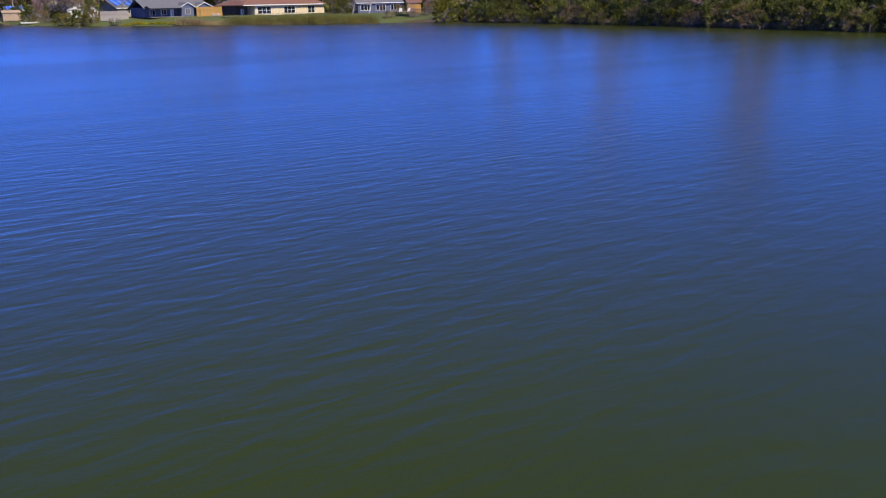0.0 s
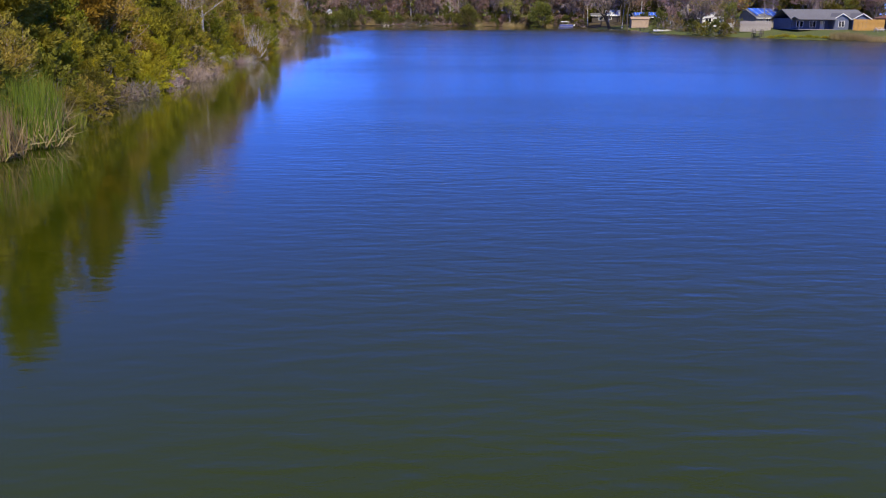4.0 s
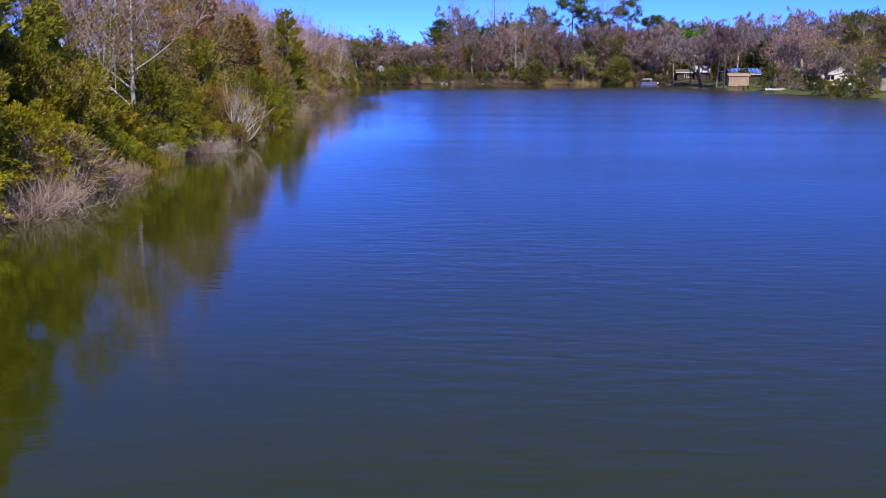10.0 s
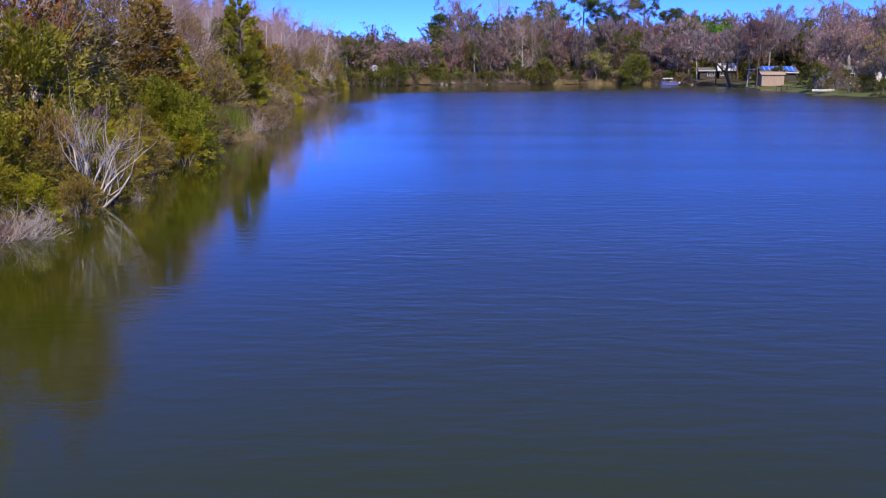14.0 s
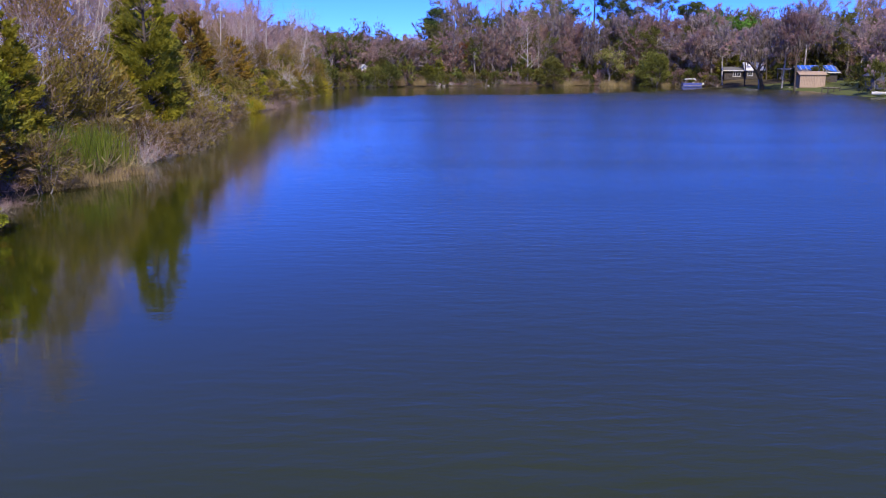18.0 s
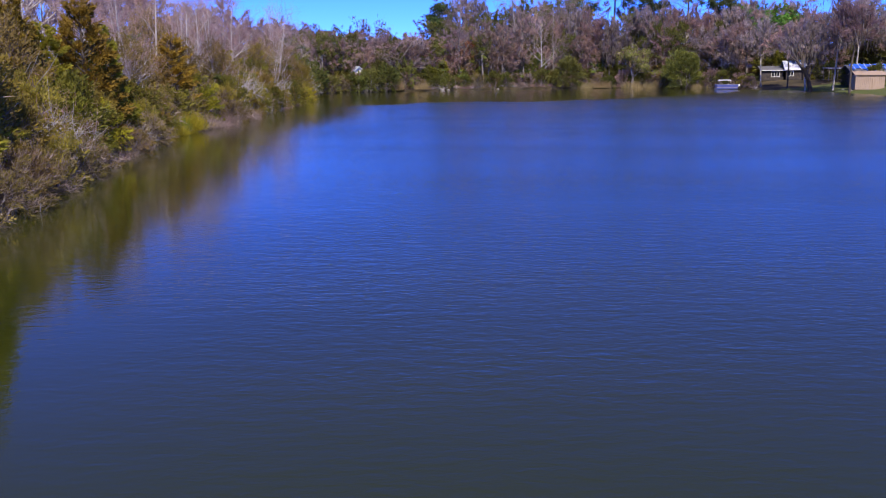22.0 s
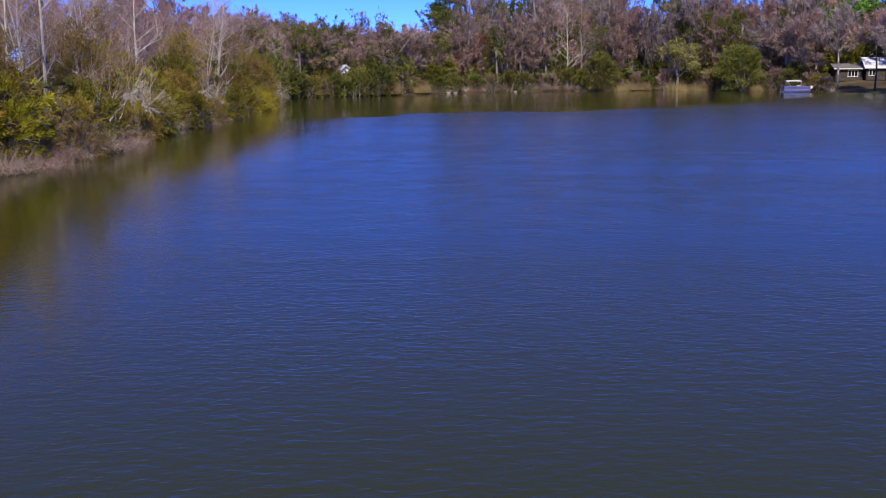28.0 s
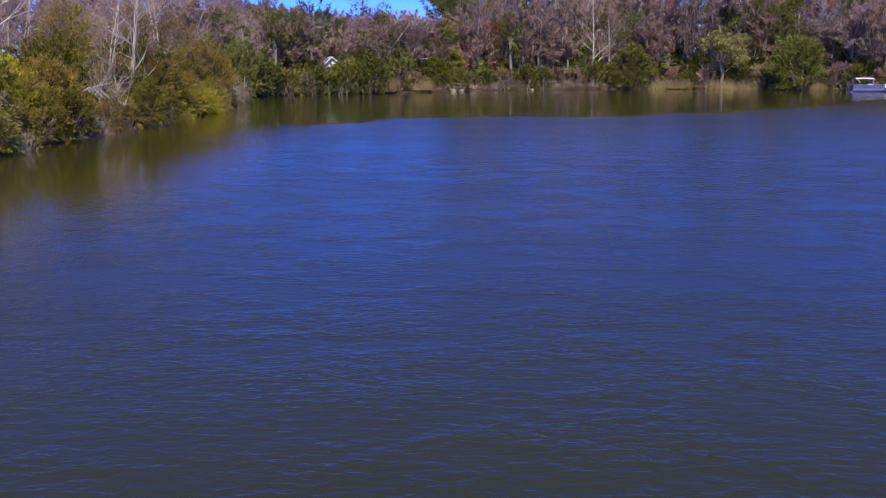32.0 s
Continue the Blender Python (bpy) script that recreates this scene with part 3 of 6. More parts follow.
def land_height(x, y):
    d = shore_distance(x, y)
    bumps = 0.07 * np.sin(x * 0.31 + 1.0) * np.sin(y * 0.27) + 0.05 * np.sin(x * 0.8 + y * 0.63)
    # the lawns of the settled shore lie higher
    lawn_rise = 0.75 * np.clip((d - 5) / 9, 0, 1) * np.clip((x - 55) / 6, 0, 1)
    land = lawn_rise + 0.30 * np.clip(d / 0.8, 0, 1) + 0.55 * np.clip((d - 0.5) / 11, 0, 1) + bumps * np.clip(d / 3, 0, 1)
    return np.where(d > 0, land, np.maximum(d * 0.45, -1.6))


def gz(x, y):
    return float(land_height(np.array([x]), np.array([y]))[0])


def spread_axis(lo, hi, step, far):
    mid = list(np.arange(lo, hi + 0.01, step))
    out, s, v = [], step, hi
    while v < far:
        s *= 1.5
        v += s
        out.append(v)
    back, s, v = [], step, lo
    while v > -far:
        s *= 1.5
        v -= s
        back.append(v)
    return np.array(back[::-1] + mid + out)


def ground_material():
    m, n, l, b = material("bank_ground")
    tc = n.new("ShaderNodeTexCoord")
    t = n.new("ShaderNodeTexNoise")
    t.inputs["Scale"].default_value, t.inputs["Detail"].default_value = 0.16, 5
    l.new(tc.outputs["Object"], t.inputs["Vector"])
    r1 = ramp(n, [(0.35, (0.055, 0.045, 0.022)), (0.55, (0.095, 0.075, 0.036)), (0.70, (0.135, 0.105, 0.055))])
    l.new(t.outputs["Fac"], r1.inputs["Fac"])
    t2 = n.new("ShaderNodeTexNoise")
    t2.inputs["Scale"].default_value, t2.inputs["Detail"].default_value = 3.5, 6
    l.new(tc.outputs["Object"], t2.inputs["Vector"])
    r2 = ramp(n, [(0.3, (0.45, 0.42, 0.36)), (0.7, (1.25, 1.2, 1.1))])
    l.new(t2.outputs["Fac"], r2.inputs["Fac"])
    mx = n.new("ShaderNodeMix")
    mx.data_type, mx.blend_type = 'RGBA', 'MULTIPLY'
    mx.inputs[0].default_value = 1.0
    l.new(r1.outputs[0], mx.inputs[6])
    l.new(r2.outputs[0], mx.inputs[7])
    lawn = n.new("ShaderNodeAttribute")
    lawn.attribute_name = "lawn"
    r3 = ramp(n, [(0.35, (0.075, 0.095, 0.018)), (0.55, (0.105, 0.130, 0.024)), (0.75, (0.165, 0.150, 0.055))])
    l.new(t2.outputs["Fac"], r3.inputs["Fac"])
    mown = n.new("ShaderNodeMix")
    mown.data_type = 'RGBA'
    l.new(lawn.outputs["Fac"], mown.inputs[0])
    l.new(mx.outputs[2], mown.inputs[6])
    l.new(r3.outputs[0], mown.inputs[7])
    l.new(mown.outputs[2], b.inputs["Base Color"])
    b.inputs["Roughness"].default_value = 0.9
    bp = n.new("ShaderNodeBump")
    bp.inputs["Strength"].default_value, bp.inputs["Distance"].default_value = 0.6, 0.08
    l.new(t2.outputs["Fac"], bp.inputs["Height"])
    l.new(bp.outputs[0], b.inputs["Normal"])
    return m


def water_material():
    m, n, l, b = material("lake_water")
    tc = n.new("ShaderNodeTexCoord")

    def waves(scale, detail, turn, distort=0.4):
        mp = n.new("ShaderNodeMapping")
        mp.inputs["Scale"].default_value = scale
        mp.inputs["Rotation"].default_value = (0, 0, radians(turn))
        l.new(tc.outputs["Object"], mp.inputs["Vector"])
        t = n.new("ShaderNodeTexNoise")
        t.inputs["Scale"].default_value, t.inputs["Detail"].default_value = 1.0, detail
        t.inputs["Distortion"].default_value = distort
        l.new(mp.outputs[0], t.inputs["Vector"])
        return t
    w1 = waves((0.9, 2.5, 1), 1.5, 8, 0.35)
    w2 = waves((3.4, 6.4, 1), 2.0, -6, 0.6)
    gust = waves((0.016, 0.06, 1), 3.0, 4, 0.8)
    wind = n.new("ShaderNodeAttribute")
    wind.attribute_name = "wind"
    cr = ramp(n, [(0.36, (0.45, 0.45, 0.45)), (0.60, (1, 1, 1))])
    l.new(gust.outputs["Fac"], cr.inputs["Fac"])
    add = n.new("ShaderNodeMath")
    add.operation = 'MULTIPLY_ADD'
    # towards the far end a light breeze leaves smaller ripples
    sep = n.new("ShaderNodeSeparateXYZ")
    l.new(tc.outputs["Object"], sep.inputs[0])
    fine, coarse = n.new("ShaderNodeMapRange"), n.new("ShaderNodeMapRange")
    for mr, y0, y1, lo, hi in ((fine, 120, 205, 0.18, 0.9), (coarse, 15, 90, 0.85, 0.5)):
        mr.inputs["From Min"].default_value, mr.inputs["From Max"].default_value = y0, y1
        mr.inputs["To Min"].default_value, mr.inputs["To Max"].default_value = lo, hi
        l.new(sep.outputs["Y"], mr.inputs["Value"])
    swell = n.new("ShaderNodeMath")
    swell.operation = 'MULTIPLY'
    l.new(w1.outputs["Fac"], swell.inputs[0])
    l.new(coarse.outputs[0], swell.inputs[1])
    l.new(w2.outputs["Fac"], add.inputs[0])
    l.new(fine.outputs[0], add.inputs[1])
    l.new(swell.outputs[0], add.inputs[2])
    mul = n.new("ShaderNodeMath")
    mul.operation = 'MULTIPLY'
    l.new(cr.outputs[0], mul.inputs[0])
    l.new(wind.outputs["Fac"], mul.inputs[1])
    mul2 = n.new("ShaderNodeMath")
    mul2.operation = 'MULTIPLY'
    l.new(add.outputs[0], mul2.inputs[0])
    l.new(mul.outputs[0], mul2.inputs[1])
    # small cat's-paws where the breeze comes down on the far half
    paw = waves((0.55, 0.75, 1), 2.0, 20, 0.5)
    pr = ramp(n, [(0.40, (0.25, 0.25, 0.25)), (0.60, (1.0, 1.0, 1.0))])
    l.new(paw.outputs["Fac"], pr.inputs["Fac"])
    paws = n.new("ShaderNodeMix")
    paws.data_type = 'FLOAT'
    paws.inputs[2].default_value = 1.0
    gusty = n.new("ShaderNodeAttribute")
    gusty.attribute_name = "chop"
    l.new(gusty.outputs["Fac"], paws.inputs[0])
    l.new(pr.outputs[0], paws.inputs[3])
    mul3 = n.new("ShaderNodeMath")
    mul3.operation = 'MULTIPLY'
    l.new(mul2.outputs[0], mul3.inputs[0])
    l.new(paws.outputs[0], mul3.inputs[1])
    bp = n.new("ShaderNodeBump")
    bp.inputs["Strength"].default_value, bp.inputs["Distance"].default_value = 1.0, 0.036
    l.new(mul3.outputs[0], bp.inputs["Height"])
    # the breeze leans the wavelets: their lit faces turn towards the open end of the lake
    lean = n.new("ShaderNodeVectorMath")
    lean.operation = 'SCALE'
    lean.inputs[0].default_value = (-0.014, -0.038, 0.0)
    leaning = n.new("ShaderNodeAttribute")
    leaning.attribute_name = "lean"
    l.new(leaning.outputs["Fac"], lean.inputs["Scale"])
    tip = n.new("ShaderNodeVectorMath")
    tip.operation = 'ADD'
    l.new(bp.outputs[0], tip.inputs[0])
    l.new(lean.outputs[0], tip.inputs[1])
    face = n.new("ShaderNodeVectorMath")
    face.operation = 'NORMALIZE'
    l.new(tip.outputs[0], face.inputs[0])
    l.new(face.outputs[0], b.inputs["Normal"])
    r = ramp(n, [(0.3, (0.031, 0.037, 0.003)), (0.7, (0.037, 0.043, 0.004))])
    l.new(gust.outputs["Fac"], r.inputs["Fac"])
    # greener body at the near end; bluer towards the cove, painting in reflected sky
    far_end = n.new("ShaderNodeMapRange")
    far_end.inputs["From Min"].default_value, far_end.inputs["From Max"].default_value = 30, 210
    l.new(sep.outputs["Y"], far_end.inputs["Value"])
    body_tint = n.new("ShaderNodeMix")
    body_tint.data_type = 'RGBA'
    body_tint.inputs[6].default_value, body_tint.inputs[7].default_value = (0.98, 1.12, 0.35, 1), (0.94, 0.88, 1.6, 1)
    l.new(far_end.outputs[0], body_tint.inputs[0])
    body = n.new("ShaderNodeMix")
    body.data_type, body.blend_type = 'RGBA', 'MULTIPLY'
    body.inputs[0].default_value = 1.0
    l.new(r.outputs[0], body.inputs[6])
    l.new(body_tint.outputs[2], body.inputs[7])
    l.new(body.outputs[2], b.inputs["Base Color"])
    gloss = n.new("ShaderNodeMapRange")
    gloss.inputs["From Min"].default_value, gloss.inputs["To Min"].default_value, gloss.inputs["To Max"].default_value = 0.2, 0.05, 0.17
    l.new(wind.outputs["Fac"], gloss.inputs["Value"])
    chop = n.new("ShaderNodeAttribute")
    chop.attribute_name = "chop"
    rougher = n.new("ShaderNodeMath")
    rougher.operation = 'MULTIPLY_ADD'
    rougher.inputs[1].default_value = 0.02
    l.new(chop.outputs["Fac"], rougher.inputs[0])
    l.new(gloss.outputs[0], rougher.inputs[2])
    # gusts darken the water in long streaks
    streak = waves((0.014, 0.075, 1), 3.0, 3, 1.2)
    sr = ramp(n, [(0.36, (1.22, 1.22, 1.22)), (0.52, (1.0, 1.0, 1.0))])
    l.new(streak.outputs["Fac"], sr.inputs["Fac"])
    calm = n.new("ShaderNodeMath")
    calm.operation = 'MULTIPLY'
    l.new(rougher.outputs[0], calm.inputs[0])
    l.new(sr.outputs[0], calm.inputs[1])
    l.new(calm.outputs[0], b.inputs["Roughness"])
    b.inputs["IOR"].default_value = 1.46
    # steep sky reflections are yellowed by this tint nearby, left white towards the cove
    spec_tint = n.new("ShaderNodeMix")
    spec_tint.data_type = 'RGBA'
    spec_tint.inputs[6].default_value, spec_tint.inputs[7].default_value = (1.0, 0.92, 0.3, 1), (1, 1, 1, 1)
    l.new(far_end.outputs[0], spec_tint.inputs[0])
    l.new(spec_tint.outputs[2], b.inputs["Specular Tint"])
    return m


gx, gy = spread_axis(-42, 150, 2.0, 2600), spread_axis(-90, 380, 2.0, 2600)
GX, GY = np.meshgrid(gx, gy)
GZ = land_height(GX, GY)
nx, ny = len(gx), len(gy)
idx = np.arange(nx * ny).reshape(ny, nx)
quads = np.stack([idx[:-1, :-1], idx[:-1, 1:], idx[1:, 1:], idx[1:, :-1]], -1).reshape(-1, 4)
me = mesh_of("ground", np.stack([GX.ravel(), GY.ravel(), GZ.ravel()], 1), quads, ground_material())
me.shade_smooth()
mowed = (GX > 55) & (GX < 130) & (GY > 165) & (GY < 318)
me.attributes.new("lawn", 'FLOAT', 'POINT').data.foreach_set("value", mowed.ravel().astype(np.float32))
tagged(new("ground", me), "grassy lake shore with leaf litter under trees", "ground", kind="structure")
wx, wy = np.arange(-46, 142, 2.0), np.arange(-96, 372, 2.0)
WX, WY = np.meshgrid(wx, wy)
idx = np.arange(WX.size).reshape(WX.shape)
quads = np.stack([idx[:-1, :-1], idx[:-1, 1:], idx[1:, 1:], idx[1:, :-1]], -1).reshape(-1, 4)
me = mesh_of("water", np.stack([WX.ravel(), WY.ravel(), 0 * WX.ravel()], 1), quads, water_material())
# the trees shelter the water along the left bank and in the far cove; the open lake is ruffled right up to the settled shore
off_shore = -shore_distance(WX, WY) + 1.2 * np.sin(WX * 0.21 + 1.3) + 1.0 * np.sin(WY * 0.13)
left_side = np.clip((30 - WX) / 20, 0, 1)
ruffled = left_side * np.clip((off_shore - 5) / 9, 0, 1) + (1 - left_side) * np.clip((off_shore + 2) / 4, 0, 1)
COVE = ([-30, -20, -16, -11, -8, -6, 1, 7, 12, 24, 36, 46, 60, 70], [259, 261, 263, 258, 259, 266, 269, 267, 269, 277, 290, 301, 328, 350])
shelter = ruffled * np.clip((np.interp(WX, *COVE) + 0.8 * np.sin(WX * 0.5) - WY) / 3.0, 0, 1)
me.attributes.new("wind", 'FLOAT', 'POINT').data.foreach_set("value", (0.2 + (0.8 + 0.9 * np.clip((WX - 25) / 40, 0, 1) * np.clip((200 - WY) / 40, 0, 1)) * shelter ** 1.4).ravel().astype(np.float32))
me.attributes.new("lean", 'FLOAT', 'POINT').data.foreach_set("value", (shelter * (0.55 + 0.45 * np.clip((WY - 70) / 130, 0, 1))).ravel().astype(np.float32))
me.attributes.new("chop", 'FLOAT', 'POINT').data.foreach_set("value", (np.clip((WY - 175) / 45, 0, 1) * shelter).ravel().astype(np.float32))
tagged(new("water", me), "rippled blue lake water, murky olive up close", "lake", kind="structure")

# ---------------------------------------------------------------- plants
RNG = np.random.default_rng(11)
USED = {}
TALL = {"winter_tree": 15, "grey_tree": 14, "moss_tree": 16, "olive_tree": 15, "russet_tree": 14, "evergreen_oak": 14, "broadleaf_tree": 11, "bare_tree": 11.5, "oak_tree": 15, "green_tree": 15, "maple_tree": 10.5}


def put(proto, x, y, s=1.0, turn=None, tall=1.0, sink=0.0, label="", tilt=(0, 0)):
    """Stands a plant on the ground; the first one moves, the rest are copies."""
    turn = RNG.uniform(0, 360) if turn is None else turn
    base = proto.name.split(".")[0]
    # a gap in the corner woods leaves the small white shed in sight
    if 308 < y < 335 and abs(x + 19.5) < 2.6:
        if base in TALL or base.startswith("round_") or s > 1.3:
            return None
    if base.endswith("shrub") or base.startswith("round_"):
        sink += 0.22 * s
    # nothing stands out in the water of the corner
    if x < -5 and y > 285:
        while float(shore_distance(np.array([x]), np.array([y]))[0]) < -0.4:
            x -= 1.0
            y += 0.6
    # the trees of the far-left corner stay low
    if x < -7 and 225 < y < 400 and base in TALL:
        top = 10.2 if -30 + (y - 330) * 0.12 < x and y > 297 else (12.0 if y > 285 else 14.0)
        tall = min(tall, top / (TALL[base] * s))
    m = pose(x, y, max(gz(x, y), -0.25) - sink, tilt[0], tilt[1], turn) @ Matrix.Diagonal((s, s, s * tall, 1))
    if proto.name not in USED:
        USED[proto.name] = 1
        proto.matrix_basis = m
        ob = proto
    else:
        ob = copy_thing(proto, m @ Matrix.Diagonal((*proto.scale, 1)).inverted())
    if label:
        ob["label"] = label
    return ob


GREEN = [shrub(q, M_LEAF, M_BARK, 3.2, 3.4, 5600, 0.088, "green_shrub", "leafy green shrub growing over the lake edge") for q in (21, 22)]
YELLOW = [shrub(q, M_LEAF_Y, M_BARK, 2.8, 3.2, 5000, 0.084, "yellow_shrub", "yellow-green leafy shrub at the water's edge") for q in (31, 32)]
OLIVE = [shrub(q, M_LEAF_O, M_BARK, 3.4, 3.4, 4600, 0.082, "olive_shrub", "dull olive shrub with small leaves and bare twigs", sticks=260) for q in (41, 42)]
DARK = [shrub(q, M_LEAF_D, M_BARK_D, 4.0, 4.0, 5200, 0.105, "dark_shrub", "dense dark evergreen shrub on the bank") for q in (51, 52)]
BIGLEAF = [shrub(54, M_LEAF_B, M_BARK, 5.6, 6.2, 11000, 0.125, "broadleaf_shrub", "large round bush with dense green leaves overhanging the water", m=170)]
TWIGLEAF = [shrub(q, M_LEAF_T, M_BARK, 2.7, 3.4, 3000, 0.075, "thin_shrub", "half-bare tan and olive shrub full of grey twigs", sticks=900, m=70) for q in (56, 57)]
BROWN = [shrub(58, M_LEAF_T, M_BARK, 7.6, 7.0, 6500, 0.10, "brown_oak", "small winter oak with thin brown-olive leaves", m=190, sticks=900, low=0.5)]
FGREEN = [shrub(23, M_LEAF_F, M_BARK, 3.2, 3.4, 1500, 0.165, "green_shrub", "leafy green shrub on the far shore", m=60)]
FYELLOW = [shrub(33, M_LEAF_L, M_BARK, 2.6, 3.2, 1500, 0.155, "yellow_shrub", "yellow-green leafy shrub on the far shore", m=60)]
FOLIVE = [shrub(43, M_LEAF_F, M_BARK, 3.4, 3.4, 1500, 0.165, "olive_shrub", "dull olive shrub on the far shore", m=60)]
FDARK = [shrub(53, M_LEAF_D, M_BARK_D, 4.0, 4.0, 1500, 0.20, "dark_shrub", "dense dark evergreen shrub on the far shore", m=60)]
FTWIG = [shrub(59, M_LEAF_T, M_BARK, 2.9, 3.4, 700, 0.13, "thin_shrub", "half-bare tan shrub full of twigs on the far shore", sticks=700, m=50), shrub(60, M_TWIG_P, M_BARK, 3.0, 3.4, 900, 0.15, "russet_shrub", "leafless russet shrub on the far shore", sticks=300, m=50)]
CEDAR = [cedar(61, M_CEDAR, 8.0, 5.0, 24000, "olive-green cedar with feathery sprays"), cedar(62, M_CEDAR, 7.0, 4.0, 19000, "olive-green cedar with feathery sprays")]
RUST = [cedar(63, M_CEDAR_R, 7.5, 5.2, 15000, "rusty orange-brown cedar in winter colour")]
BARE = [bare_tree(71, 11.5, M_BARK_W, M_TWIG, "bare pale-barked tree with fine pinkish twigs", n=1500), bare_tree(72, 10.5, M_BARK_W, M_TWIG, "bare pale-barked tree with two stems", 2, n=1400),
        bare_tree(73, 11, M_BARK, M_TWIG, "bare grey tree with a haze of twigs", 1, n=1500), bare_tree(74, 9.5, M_BARK, M_TWIG_P, "bare tree with russet twigs", 1, n=1700)]
BSHRUB = [bare_shrub(81, 2.3, 3.4, M_BARK_W, M_TWIG, "bare bleached shrub leaning over the water", 0.8, n=200, stems=8, thick=0.014, level=2), bare_shrub(82, 1.9, 2.2, M_BARK_W, M_TWIG, "dead grey branches hanging over the water", 0.6, n=150, stems=9)]
TWIGGY = [bare_shrub(83, 2.6, 3.2, M_BARK, M_DRY, "tan twiggy shrub without leaves on the bank", 0.2, 1100, "twiggy_shrub", 10, 0.006, 1, 3, 0.016),
          bare_shrub(84, 2.8, 3.0, M_BARK, M_TWIG_P, "russet twiggy shrub without leaves on the bank", 0.1, 1100, "twiggy_shrub", 10, 0.006, 1, 3, 0.016)]
BRUSH = [brush(91, 1.3, 2.4, M_DRY, 620, "dry_brush", "tangle of dry pinkish-tan stems at the waterline", "brush along the banks", 0.55, 0.018),
         bare_shrub(92, 1.2, 2.6, M_BARK_W, M_TWIG, "tangle of leafless grey stems at the waterline", 0.35, 520, "grey_brush", 18, 0.006, 1, 4),
         brush(94, 1.1, 2.4, M_TWIG_P, 620, "russet_brush", "tangle of russet stems at the waterline", "brush along the banks", 0.5, 0.018)]
GRASS = [brush(93, 1.1, 1.8, M_LEAF_Y, 1000, "grass_tuft", "yellow-green grass tuft at the waterline", "brush along the banks", 2.0, 0.025)]
REEDS = [reeds(95, 2.1, 3.0, 900, "green cattails with fallen dry straw at their base"), reeds(96, 1.8, 3.4, 800, "straw-coloured reeds mixed with green blades", M_STRAW), reeds(98, 2.2, 3.4, 800, "tall yellow-green reeds on the shore", M_LEAF_L)]
BLOOM = [shrub(97, M_BLOOM, M_BARK, 1.4, 2.6, 1300, 0.055, "pale_shrub", "low shrub covered with pale seed fluff", m=50, sticks=500)]
MAPLE = [oak(101, 10.5, 6.0, M_MAPLE, 4200, 0, "maple with rust-red leaves among bare trees", "maple_tree", 0.13, M_BARK_W)]
OAK = [oak(111, 16, 14, M_LEAF_O, 700, 1100, "grey-brown oak hung with moss", size=0.4), oak(112, 14, 13, M_LEAF_O, 0, 1500, "leafless oak draped with grey moss"),
       oak(113, 15, 12, M_LEAF_D, 1300, 500, "dark green live oak hung with moss", size=0.42), oak(114, 15, 13, M_TWIG_P, 1500, 400, "winter oak with russet-brown haze of buds", size=0.38)]
SPRING = [oak(121, 15, 9, M_SPRING, 3000, 0, "tree in fresh bright green leaf", "green_tree", 0.32)]
LIGHT = [oak(122, 9, 8, M_LEAF_L, 3000, 0, "round tree with pale yellow-green leaves", "light_green_tree", 0.24)]
WOODS = [wood_tree(201, 15, 9, M_TWIG_P, 3600, 0.29, "winter tree with pinkish-brown haze of twigs", "winter_tree", long=9), wood_tree(202, 14, 9, M_HAZE, 3400, 0.29, "leafless grey tree with a haze of twigs", "grey_tree", long=9, bark=M_BARK_W),
         wood_tree(203, 16, 9.5, M_HAZE, 3000, 0.29, "tree draped with grey-brown moss", "moss_tree", long=7, moss=500), wood_tree(204, 15, 9, M_LEAF_F, 3200, 0.27, "olive-brown leafy tree of the far woods", "olive_tree"),
         wood_tree(205, 14, 8, M_TWIG_P, 3400, 0.29, "russet winter tree of the far woods", "russet_tree", long=6, moss=150)]
EVERGREEN = [wood_tree(206, 14, 8, M_LEAF_D, 2800, 0.25, "dark evergreen oak of the far woods", "evergreen_oak"), wood_tree(207, 11, 8, M_LEAF_F, 2800, 0.23, "green broadleaf tree of the far woods", "broadleaf_tree", low=0.12)]
ROUND = [shrub(208, M_LEAF_E, M_BARK_D, 8.0, 7.5, 8500, 0.24, "round_cedar", "dense round dark olive evergreen at the lake edge", m=200), shrub(209, M_LEAF_F, M_BARK, 7.5, 8.5, 9000, 0.25, "round_tree", "broad round green tree reaching down to the water", m=200)]
HIGH = [wood_tree(211, 13, 10, M_HAZE, 3800, 0.28, "tall grey shore tree with bare trunk and hanging moss", "shore_tree", long=8, bark=M_BARK_W, low=0.9, moss=500),
        wood_tree(212, 12, 9, M_TWIG_P, 3600, 0.28, "tall shore tree with bare dark trunk and brown crown", "shore_tree", long=7, bark=M_BARK_D, low=0.9, moss=400)]
LEAN = [leaning_oak(213, "dark oak trunk leaning out over the lawn, hung with moss")]
DLIMB = [dead_limb(221, 3.6, "bleached dead limb drooping into the water"), dead_limb(222, 2.6, "bleached dead limb drooping into the water")]
PINE = [pine(131, 24, 11, "tall pine with open clumps of needles"), pine(132, 21, 10, "tall pine with open clumps of needles")]
PALM = [palm(141, 5.5, "cabbage palm with fan fronds"), palm(142, 2.2, "young cabbage palm with fan fronds")]


def bank_x(y):
    return float(np.interp(y, [p[1] for p in SHORE[:LEFT_END]], [p[0] for p in SHORE[:LEFT_END]]))


def pick(table):
    """One of the kinds, by weight."""
    w = np.array([t[1] for t in table], float)
    return table[RNG.choice(len(table), p=w / w.sum())][0]


def any_of(kind):
    return kind[RNG.integers(0, len(kind))]


